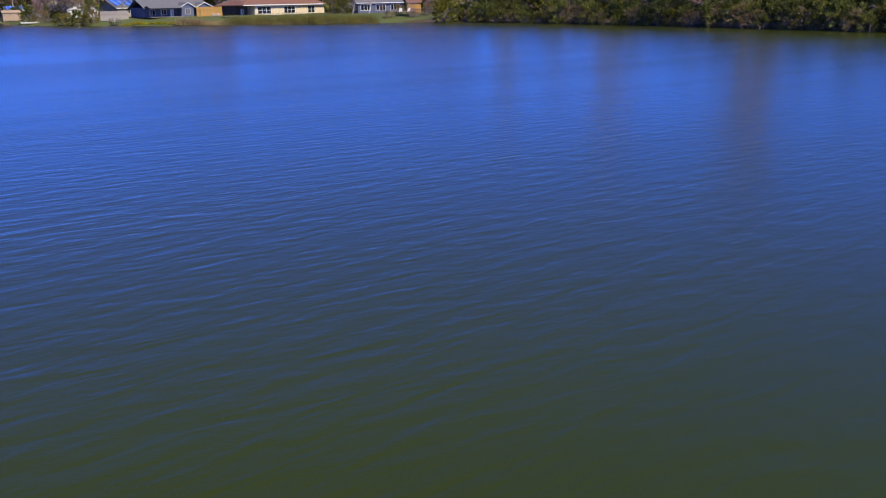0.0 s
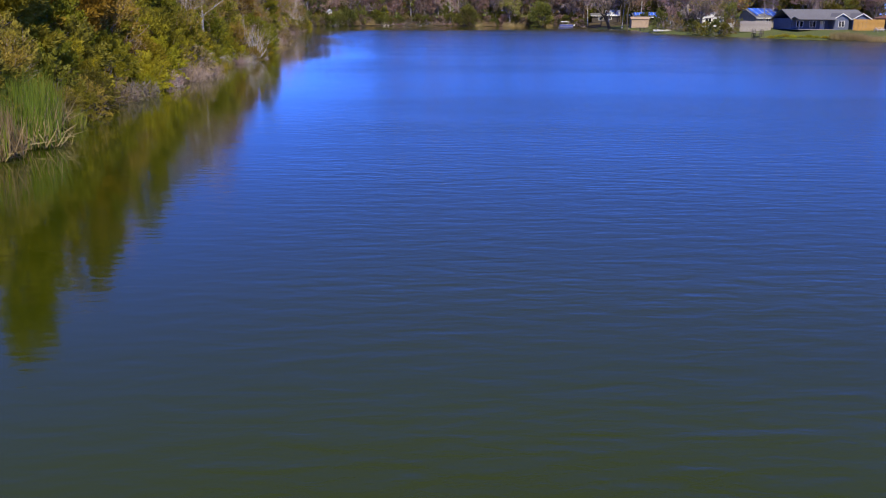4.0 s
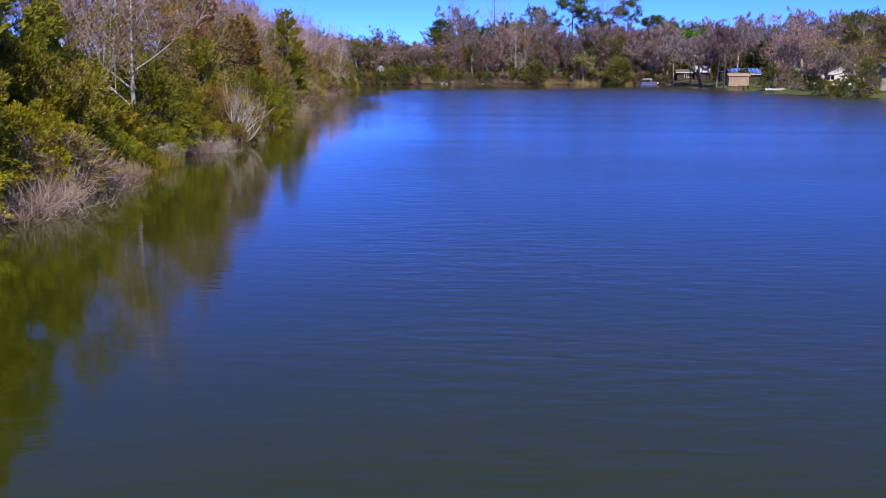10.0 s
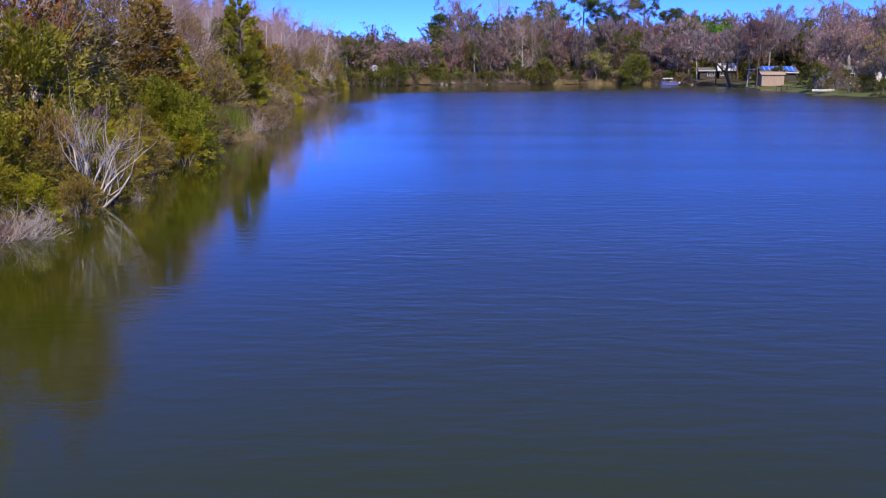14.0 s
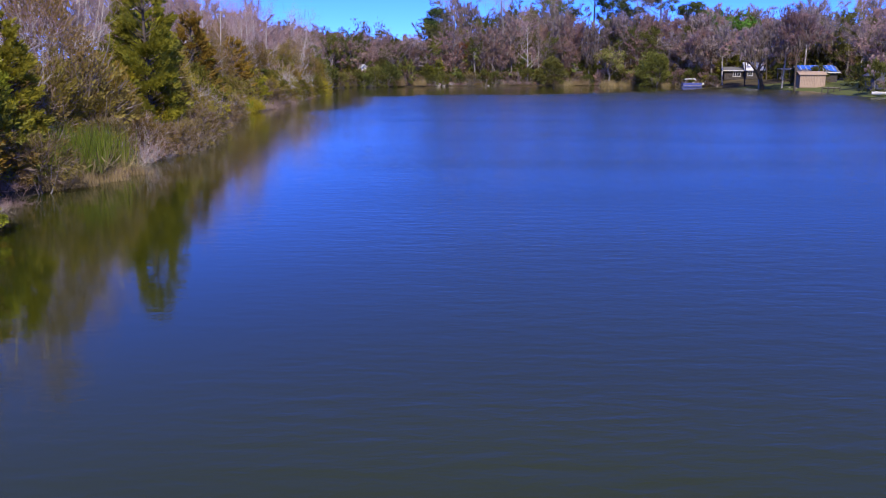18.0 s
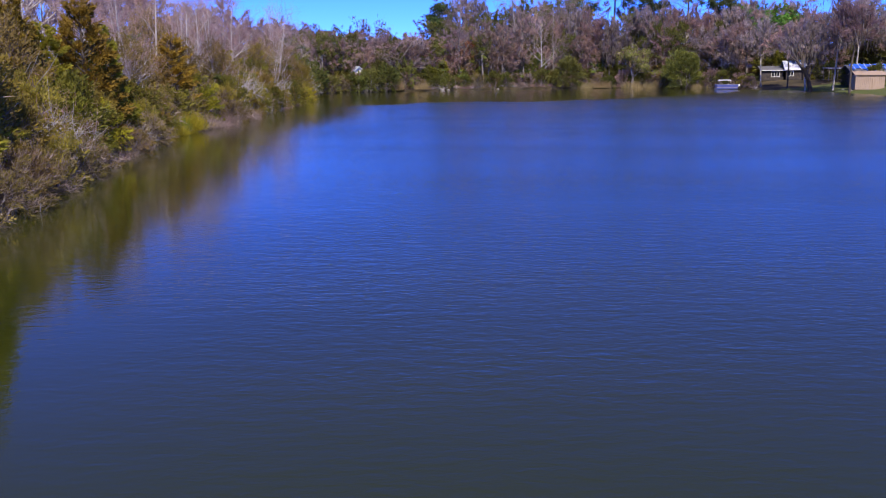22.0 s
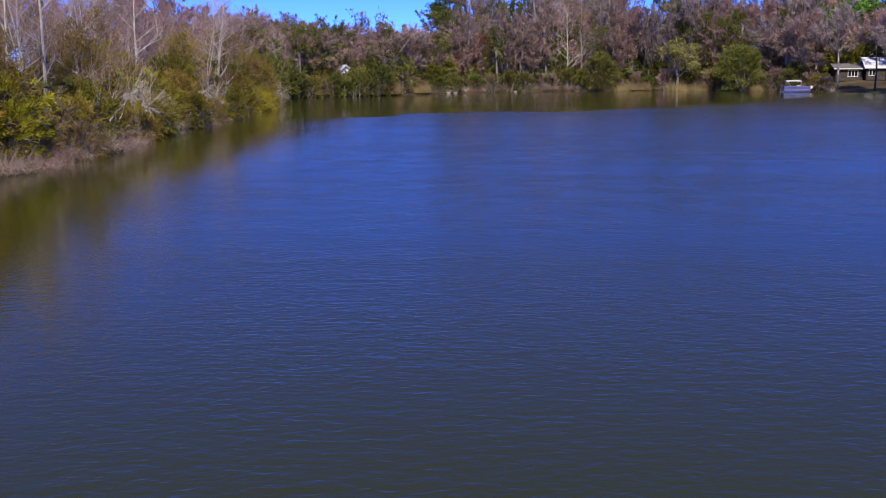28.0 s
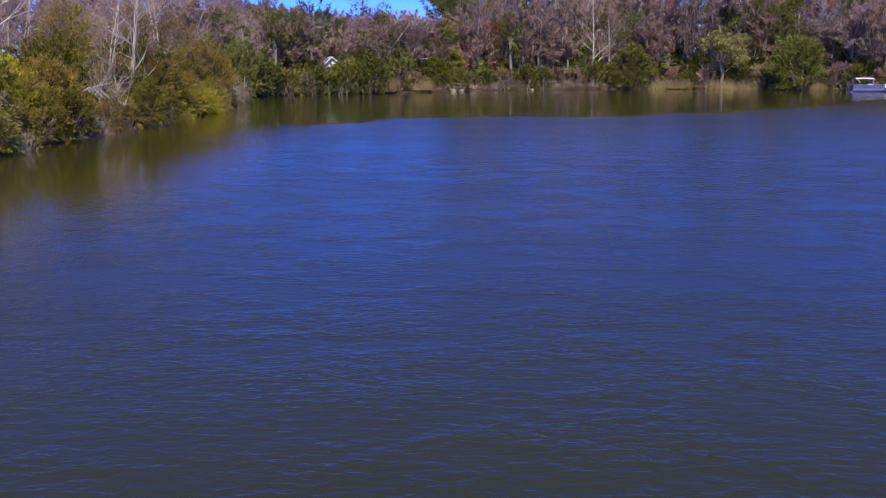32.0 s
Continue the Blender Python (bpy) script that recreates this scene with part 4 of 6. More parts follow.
# the wooded bank beside the flight: what stands out, kind, place, size, height
FIXED = [
    (REEDS[0], -15.6, 61, 1.0, 1.1), (REEDS[0], -16.0, 63.5, 0.9, 1.2), (REEDS[1], -16.0, 58.5, 1.0, 1.0), (REEDS[0], -16.4, 65.6, 0.8, 1.0),
    (DARK[0], -17.0, 69.5, 0.85, 0.9), (OLIVE[0], -15.8, 70.8, 0.6, 0.7), (DLIMB[1], -16.6, 71.0, 0.45, 0.3), (GREEN[1], -16.9, 74.0, 0.8, 0.8),
    (BLOOM[0], -16.0, 78.0, 1.0, 1.0), (BLOOM[0], -15.6, 80.4, 0.9, 0.9), (TWIGGY[0], -17.2, 77.0, 0.8, 0.8), (YELLOW[0], -17.8, 80.5, 0.9, 0.9),
    (YELLOW[0], -16.2, 84.6, 0.95, 0.95), (YELLOW[1], -17.6, 88.5, 1.15, 1.15), (YELLOW[1], -18.0, 83.5, 1.2, 1.25), (GREEN[0], -19.0, 77.8, 1.2, 1.3), (YELLOW[0], -19.2, 82.6, 1.2, 1.4),
    (CEDAR[0], -19.0, 70, 1.2, 1.38), (RUST[0], -19.4, 80.6, 1.2, 1.5), (RUST[0], -21.0, 76.0, 1.2, 1.44), (CEDAR[1], -21.2, 92.0, 1.25, 1.38), (GREEN[0], -18.8, 91.6, 1.35, 1.45), (YELLOW[1], -19.0, 95.4, 1.35, 1.5), (CEDAR[0], -20.6, 87.5, 1.2, 1.44), (CEDAR[0], -20.2, 101.6, 1.15, 1.32), (CEDAR[1], -21.4, 97, 1.2, 1.32), (CEDAR[0], -21, 64, 1.1, 1.1), (CEDAR[1], -19.0, 57, 1.1, 1.1),
    (BARE[0], -17.8, 109.4, 0.95, 1.0), (BARE[1], -20.7, 104.5, 0.95, 1.05), (BARE[0], -21.4, 98, 1.0, 1.0), (BARE[1], -20.4, 113.5, 0.95, 1.0), (BARE[0], -22.0, 91.0, 0.9, 1.0), (MAPLE[0], -20.0, 129.0, 1.0, 1.34),
    (YELLOW[1], -17.9, 93.5, 1.1, 1.1), (YELLOW[0], -17.8, 97.6, 1.15, 1.2), (GREEN[1], -18.0, 101.6, 1.2, 1.2), (YELLOW[1], -17.6, 104.8, 1.1, 1.1), (GREEN[0], -19.4, 106.6, 1.3, 1.3),
    (REEDS[1], -16.4, 102.6, 0.5, 0.45), (REEDS[1], -16.3, 104.4, 0.45, 0.4), (GRASS[0], -16.2, 106.6, 0.9, 0.9), (REEDS[2], -15.9, 107.8, 0.45, 0.5), (DLIMB[1], -16.8, 108.2, 0.6, 0.45),
    (BIGLEAF[0], -18.2, 112.2, 0.95, 0.98), (DARK[1], -17.4, 108.4, 0.75, 0.8), (GREEN[1], -16.6, 109.6, 0.62, 0.62), (BRUSH[2], -16.2, 113.6, 0.9, 1.4), (BRUSH[2], -16.0, 115.0, 0.8, 1.2),
    (BSHRUB[1], -15.8, 114.2, 1.15, 0.7), (BSHRUB[1], -15.4, 115.6, 1.0, 0.6), (BRUSH[1], -15.4, 116.4, 0.9, 0.8),
    (DARK[0], -15.4, 121.4, 0.6, 0.5), (OLIVE[1], -14.9, 118.4, 0.45, 0.5), (DARK[1], -15.4, 119.4, 0.5, 0.45), (OLIVE[0], -16.8, 120.6, 1.15, 1.15), (YELLOW[1], -15.8, 117.2, 0.6, 0.7), (GREEN[1], -17.0, 116.6, 0.85, 0.85), (DARK[0], -17.4, 119.0, 0.8, 0.8), (BSHRUB[1], -14.2, 121.8, 0.35, 0.35),
    (BROWN[0], -19.8, 128.0, 1.0, 1.38), (BROWN[0], -20.2, 118.0, 0.95, 1.44), (BROWN[0], -19.8, 107.5, 0.85, 1.44), (CEDAR[0], -20.0, 97.0, 1.0, 1.44), (BROWN[0], -20.6, 138.0, 0.95, 1.15), (BROWN[0], -21.4, 157.0, 0.95, 1.15), (BROWN[0], -23.0, 180.0, 0.9, 1.0), (BROWN[0], -24.2, 199.0, 0.8, 0.95), (BROWN[0], -25.0, 217.0, 0.8, 0.95), (BROWN[0], -25.0, 229.0, 0.85, 1.0), (BROWN[0], -25.6, 252.0, 0.9, 1.05), (BROWN[0], -29.0, 222.0, 1.0, 1.3), (BROWN[0], -30.0, 234.0, 1.0, 1.3), (BROWN[0], -30.5, 246.0, 1.0, 1.3), (BROWN[0], -26.6, 268.0, 0.95, 1.15), (YELLOW[0], -26.4, 264.0, 1.8, 2.0), (BROWN[0], -28.0, 280.0, 0.95, 1.15), (BROWN[0], -21.0, 133.0, 0.95, 1.0), (GREEN[0], -17.0, 123.6, 0.95, 0.9), (YELLOW[0], -16.9, 126.6, 1.0, 1.0), (OLIVE[1], -17.0, 129.6, 0.95, 0.9), (YELLOW[1], -17.4, 131.6, 1.1, 1.1), (DARK[1], -19.0, 131.0, 1.0, 1.0),
    (BIGLEAF[0], -17.0, 136.0, 0.78, 0.82), (GREEN[0], -15.9, 134.6, 0.8, 0.85), (GREEN[1], -16.0, 137.4, 0.8, 0.75), (RUST[0], -19.4, 141.5, 1.1, 1.1), (RUST[0], -20.4, 144.5, 0.9, 1.0), (CEDAR[1], -20.0, 150.0, 0.85, 0.85), (YELLOW[0], -19.4, 146.4, 1.0, 1.2), (YELLOW[1], -19.6, 149.8, 1.0, 1.1),
    (BARE[1], -20.6, 152.6, 0.9, 1.0), (BARE[0], -22.6, 157, 0.95, 1.0), (BARE[1], -22.0, 160.5, 0.9, 0.9), (TWIGGY[1], -18.2, 143.0, 0.9, 0.9), (TWIGLEAF[0], -18.4, 145.0, 0.8, 0.9),
    (REEDS[0], -18.0, 150.4, 1.0, 1.05), (REEDS[0], -18.0, 152.8, 0.9, 1.05), (REEDS[1], -17.0, 149.4, 0.7, 0.45), (REEDS[1], -16.9, 151.8, 0.75, 0.4), (REEDS[1], -17.2, 147.2, 0.6, 0.4), (BRUSH[2], -16.8, 150.8, 0.8, 0.6),
    (BRUSH[1], -16.9, 156.4, 1.1, 1.3), (TWIGLEAF[1], -17.2, 157.4, 0.75, 0.85), (BRUSH[1], -16.8, 158.4, 1.1, 1.1), (BSHRUB[1], -17.2, 157.4, 0.8, 0.8), (TWIGLEAF[0], -17.8, 154.9, 0.8, 0.9), (TWIGLEAF[0], -18.0, 159.6, 0.85, 0.9), (OLIVE[1], -19.6, 157.0, 1.0, 0.9),
    (CEDAR[0], -19.6, 166.4, 1.0, 1.25), (CEDAR[1], -20.6, 170.8, 1.0, 1.18), (CEDAR[0], -23.0, 174, 1.0, 1.05), (DARK[0], -20.0, 168.4, 0.8, 0.9), (TWIGLEAF[1], -17.9, 167.6, 0.85, 0.8), (TWIGLEAF[0], -18.4, 170.0, 0.85, 0.8), (GRASS[0], -18.8, 172.6, 1.1, 1.3),
    (DLIMB[1], -20.6, 176.0, 1.05, 1.15), (DLIMB[1], -20.2, 178.0, 0.8, 0.9), (BSHRUB[1], -19.6, 178.5, 0.9, 0.9), (TWIGLEAF[1], -20.4, 174.4, 1.0, 1.1), (TWIGLEAF[0], -20.6, 181.0, 1.05, 1.1), (RUST[0], -23.2, 190.4, 1.0, 1.12), (RUST[0], -25.4, 186, 1.0, 1.1), (CEDAR[1], -23.6, 194.4, 0.95, 1.0),
    (BARE[0], -24.9, 202.3, 1.0, 1.0), (BARE[0], -26.1, 226.3, 1.05, 1.05), (BARE[0], -25.6, 230.6, 0.95, 1.0), (BARE[1], -26.9, 236, 1.05, 1.05), (BARE[1], -25.0, 261, 1.05, 1.05), (BARE[1], -24.8, 255.5, 0.9, 0.9), (BARE[0], -26.6, 215, 1.0, 1.0), (BARE[0], -27.0, 246, 1.05, 1.0), (BARE[1], -27.4, 277, 1.1, 1.1), (BARE[0], -25.2, 196, 0.9, 0.95), (BARE[1], -26.0, 208.5, 1.0, 1.0), (BARE[0], -25.6, 220.6, 0.95, 0.95),
    (REEDS[0], -22.6, 205.0, 0.7, 0.7), (GRASS[0], -22.2, 206.6, 1.2, 1.2), (GRASS[0], -22.4, 203.6, 1.1, 1.2), (PALM[1], -24.0, 223, 1.1, 1.2), (PALM[0], -29, 216, 1.1, 1.1), (YELLOW[0], -24.2, 213.6, 1.1, 1.2), (YELLOW[1], -24.0, 219.4, 1.2, 1.3), (YELLOW[0], -24.4, 225.5, 1.15, 1.2),
    (DLIMB[1], -24.4, 231.5, 1.2, 1.5), (DLIMB[1], -24.0, 235.6, 1.0, 1.2), (DLIMB[1], -24.6, 250.0, 1.2, 1.3), (DARK[1], -24.2, 238.5, 1.1, 1.2), (DARK[0], -24.4, 233.0, 1.1, 1.1), (DARK[0], -24.6, 243.0, 0.95, 0.95), (DARK[1], -24.2, 247.4, 1.1, 1.2), (BROWN[0], -26.4, 241.0, 0.75, 0.75), (YELLOW[1], -23.8, 252.6, 1.0, 1.0), (OLIVE[0], -24.6, 256.6, 1.2, 1.1), (YELLOW[0], -24.4, 259.6, 1.0, 1.0),
    (BSHRUB[1], -22.2, 238.0, 0.9, 0.7), (BSHRUB[1], -22.4, 247.5, 1.0, 0.7), (BSHRUB[1], -22.8, 262, 1.1, 0.9), (BSHRUB[1], -23.4, 271, 1.2, 1.0), (DLIMB[0], -25.6, 285, 1.0, 1.0), (BSHRUB[1], -20.6, 183, 1.0, 0.9), (BSHRUB[1], -21.6, 193, 1.0, 0.8),
    (OLIVE[1], -25.8, 284, 1.8, 1.8), (OLIVE[0], -26.2, 289, 1.7, 1.7), (GREEN[0], -27.5, 286, 1.8, 1.8), (PALM[0], -31, 303, 1.1, 1.1),
]
for proto, x, yy, s, tall in FIXED:
    put(proto, x, yy, s, tall=tall / s if proto not in BARE else tall, turn=RNG.uniform(-40, 40) if proto in BSHRUB or proto in DLIMB else None)
for x, yy, q in ((-15.3, 120.2, 1.35), (-15.6, 121.2, 1.1), (-19.4, 176.8, 1.2)):
    put(BSHRUB[0], x, yy, q, tall=1.3, sink=-0.45, turn=-12)
for x, yy, q in ((-23.0, 226.6, 1.25), (-23.0, 232.4, 1.35), (-23.2, 252.0, 1.3)):
    put(BSHRUB[0], x, yy, q, sink=-0.6, tall=1.6, turn=RNG.uniform(-30, 30))
for x, yy, q in ((-14.9, 118.7, 0.5), (-14.7, 120.8, 0.42), (-15.0, 122.6, 0.55)):
    put(OLIVE[0], x, yy, q)
# the waterline, stretch by stretch: up to y, kinds that grow there, their size
FRINGE = [(58, [(OLIVE, 2), (GREEN, 1), (BRUSH, 1)], 0.6), (68, [(REEDS[:1], 2), (GRASS, 1)], 0.7), (74, [(OLIVE, 1), (GREEN, 1), (DARK, 1)], 0.55), (82, [(TWIGLEAF, 2), (BRUSH[1:2], 1)], 0.55), (86, [(YELLOW, 1)], 0.6),
          (102, [(BRUSH[1:2], 3.0), (BRUSH[:1], 1.6), (TWIGLEAF, 0.4)], 1.05), (112, [(GREEN, 2), (YELLOW, 1), (GRASS, 1)], 0.55), (117, [(BRUSH[1:], 1)], 0.8), (133, [(OLIVE, 2), (YELLOW, 1.5), (GREEN, 1), (TWIGLEAF, 0.7)], 0.62),
          (140, [(GREEN, 3), (YELLOW, 1)], 0.65), (146, [(BRUSH, 2), (TWIGLEAF, 1)], 0.7), (154, [(BRUSH[2:], 1), (GRASS, 0.4)], 0.6), (160, [(BRUSH[1:2], 1)], 0.8), (182, [(TWIGLEAF, 3), (OLIVE, 0.6), (BRUSH[1:2], 0.8)], 0.75),
          (203, [(BRUSH, 2.0), (TWIGLEAF, 1.2), (OLIVE, 0.8)], 0.75), (208, [(GRASS, 1)], 1.0), (229, [(BRUSH[:1], 2), (BRUSH[2:], 1.4), (TWIGLEAF, 0.8)], 0.95), (262, [(OLIVE, 1.8), (TWIGLEAF, 0.8), (YELLOW, 0.5), (DARK, 1.6), (BRUSH, 0.7)], 0.72), (310, [(TWIGLEAF, 1), (OLIVE, 2), (YELLOW, 1.4), (BRUSH, 0.8)], 0.85)]
y = 46.0
while y < 306:
    table, size = next((t, q) for top, t, q in FRINGE if y < top)
    put(any_of(pick(table)), bank_x(y) + RNG.uniform(-0.5, 0.5), y, size * RNG.uniform(0.8, 1.2), tall=RNG.uniform(0.8, 1.15))
    y += RNG.uniform(1.0, 1.7)
y = 44.0
while y < 306:
    kind = pick([(GREEN, 2.2 if y < 150 else 0.4), (YELLOW, 2.4 if y < 150 else 1.2 if y < 225 else 0.4), (OLIVE, 0.9 if y < 150 else 1.8), (DARK, 0.5 if y < 215 else 1.8), (TWIGLEAF, 0.5 if y < 140 else 1.5), (TWIGGY, 0.3 if y < 140 else 0.6)])
    if not (146 < y < 155 or 161 < y < 167):
        put(any_of(kind), bank_x(y) - RNG.uniform(1.3, 2.4), y, RNG.uniform(0.95, 1.25), tall=RNG.uniform(0.9, 1.15))
    y += RNG.uniform(1.4, 2.2)
y = 42.0
while y < 312:
    kind = pick([(GREEN, 1.4 if y < 150 else 0.3), (OLIVE, 1.8), (DARK, 0.7 if y < 215 else 1.6), (YELLOW, 1.4 if y < 225 else 0.5), (CEDAR, 0.8 if y < 200 else 0.12), (RUST, 0.2), (TWIGLEAF, 0.4 if y < 150 else 1.6), (BARE, 0.2 if y < 190 else 0.8)])
    tree = kind in (CEDAR, RUST, BARE)
    put(any_of(kind), bank_x(y) - RNG.uniform(3.0, 5.0), y, RNG.uniform(0.7, 0.95) if tree else RNG.uniform(1.35, 1.75), tall=RNG.uniform(0.9, 1.15))
    y += RNG.uniform(1.8, 2.8)
y = 40.0
while y < 318:
    kind = pick([(BARE, 4.0 if y < 190 else 3.0), (CEDAR, 0.9 if y < 190 else 0.1), (DARK, 0.5), (OLIVE, 1.0), (BROWN, 0.5)])
    big = kind in (BARE, CEDAR)
    put(any_of(kind), bank_x(y) - RNG.uniform(5.5, 10), y, RNG.uniform(0.85, 1.1) if big else RNG.uniform(0.75, 0.95) if kind is BROWN else RNG.uniform(1.3, 1.7))
    y += RNG.uniform(2.2, 3.4) * (1.0 if y < 190 else 1.35)
y = 40.0
while y < 330:
    put(any_of(pick([(BARE, 3), (WOODS[:2], 2)])), bank_x(y) - RNG.uniform(11, 20), y, RNG.uniform(0.8, 0.98))
    y += RNG.uniform(3.4, 5.0)
# behind the start of the flight the same bank goes on, thinner
for y in np.arange(-70, 42, 5.0):
    put(any_of(pick([(OLIVE, 1), (GREEN, 1), (DARK, 1)])), -17 + RNG.uniform(-1, 0.5), y, RNG.uniform(1.0, 1.5))
    put(any_of(BARE), -24 + RNG.uniform(-3, 2), y + 2, RNG.uniform(0.9, 1.1))
# unseen trees on the shore at the back, added only for reflections
for x in np.arange(-20, 90, 8.0):
    put(any_of(WOODS), x, -84 + RNG.uniform(-4, 4), RNG.uniform(0.8, 1.0))

# the woods round the far end and the right-hand shore
LINE = np.array(SHORE[LEFT_END - 1:-2], float)
seg = np.hypot(*np.diff(LINE, axis=0).T)
cum = np.r_[0, np.cumsum(seg)]


def along(s):
    """A point of the far shoreline and the way inland."""
    k = min(int(np.searchsorted(cum, s, side="right") - 1), len(seg) - 1)
    d = (LINE[k + 1] - LINE[k]) / seg[k]
    p = LINE[k] + d * (s - cum[k])
    return p, np.array((-d[1], d[0]))


def settled(y, x):
    """The stretch with lawns and houses."""
    return 150 < y < 322 and x > 52


GROWTH = []    # undergrowth deep in the woods, nobody could count it
for depth, step, table in ((9.0, 2.4, [(FTWIG, 3), (FOLIVE, 1.2)]), (0.7, 1.5, [(BRUSH, 3), (REEDS[1:2], 0.5), (FOLIVE, 1.6), (FYELLOW, 0.3), (FTWIG, 4), (FGREEN, 0.5)]), (3.0, 2.0, [(FOLIVE, 2), (FGREEN, 0.9), (FDARK, 0.6), (FYELLOW, 0.7), (FTWIG, 4), (PALM, 0.9)]),
                           (6, 3.2, [(WOODS, 4), (FDARK, 0.5), (FOLIVE, 1.2), (EVERGREEN, 0.5), (BARE[2:], 0.9)]), (10, 3.6, [(WOODS, 5), (EVERGREEN, 0.7), (BARE[2:], 0.6)]), (15, 4.0, [(WOODS, 5), (EVERGREEN, 1.2)]), (21, 4.4, [(WOODS, 4), (EVERGREEN, 1), (OAK, 0.5)]), (29, 4.2, [(WOODS, 4), (EVERGREEN, 1)]), (37, 4.6, [(WOODS, 4), (EVERGREEN, 1)]), (18, 2.6, [(FDARK, 1), (FOLIVE, 1.8), (FTWIG, 1.5)]), (26, 3.0, [(FDARK, 1), (FOLIVE, 1.8), (FTWIG, 1.0)]), (33, 3.4, [(FDARK, 1), (FOLIVE, 1.8)])):
    s = RNG.uniform(0, step)
    while s < cum[-1]:
        p, inland = along(s)
        q = p + inland * depth * RNG.uniform(0.75, 1.3)
        s += step * RNG.uniform(0.7, 1.3)
        lived = settled(p[1], p[0])
        if lived and depth < 12:
            continue
        kind = pick(table)
        if 59 < q[0] < 77 and 314 < q[1] < 339:    # the clearing round the cabins
            continue
        if q[0] > 95:
            kind = WOODS if kind is EVERGREEN else FOLIVE if kind is FDARK else FYELLOW if kind is FGREEN else FTWIG[:1] if kind is FTWIG else kind
        big = kind in (OAK, BARE, WOODS, EVERGREEN)
        sc = (0.72 + 0.016 * depth) * RNG.uniform(0.85, 1.2) if big else RNG.uniform(0.8, 1.4) * (2.0 if depth > 5 and kind is not PALM else 1)
        if kind is BARE:
            sc *= 1.2
        if lived:
            sc *= 0.86
            q = q + inland * (10 if p[1] > 222 else 38)
        low_shore = q[0] > 95 and q[1] < 165
        if big and low_shore and depth > 12:
            continue
        if depth > 8.5 and kind in (FDARK, FOLIVE, FTWIG, FTWIG[:1], FGREEN, FYELLOW):
            GROWTH.append((any_of(kind), pose(q[0], q[1], max(gz(q[0], q[1]), 0.0), 0, 0, RNG.uniform(0, 360)) @ Matrix.Diagonal((sc, sc, sc, 1))))
            continue
        put(any_of(kind), q[0], q[1], sc, tall=0.4 if big and low_shore else 0.74 if big and -15 < q[0] < -4 and q[1] > 325 else 1.0)
# the overgrown shore opposite the start: bushes down to the water
for k in range(46):
    u = k / 45
    for out, size in ((0.2, 0.8), (1.6, 1.2), (4.6, 1.75)):
        x, yy = float(np.interp(24 + 130 * u, [40, 66, 98, 128, 158], [106, 109.5, 117, 121, 121])) + out + RNG.uniform(-0.8, 1.0), 24 + 130 * u + RNG.normal(0, 0.8)
        put(any_of(pick([(FOLIVE, 4), (FGREEN, 1), (FDARK, 0.5), (FYELLOW, 1.2), (FTWIG[:1], 0.8)])), x, yy, size * RNG.uniform(0.85, 1.25))
for x, yy, k, s in ((53.6, 357, 0, 1.02), (36.5, 357, 1, 1.15), (44, 362, 0, 0.88), (60, 352, 1, 0.85), (29, 366, 0, 0.85), (-3, 352, 1, 0.8)):
    put(PINE[k], x, yy, s)
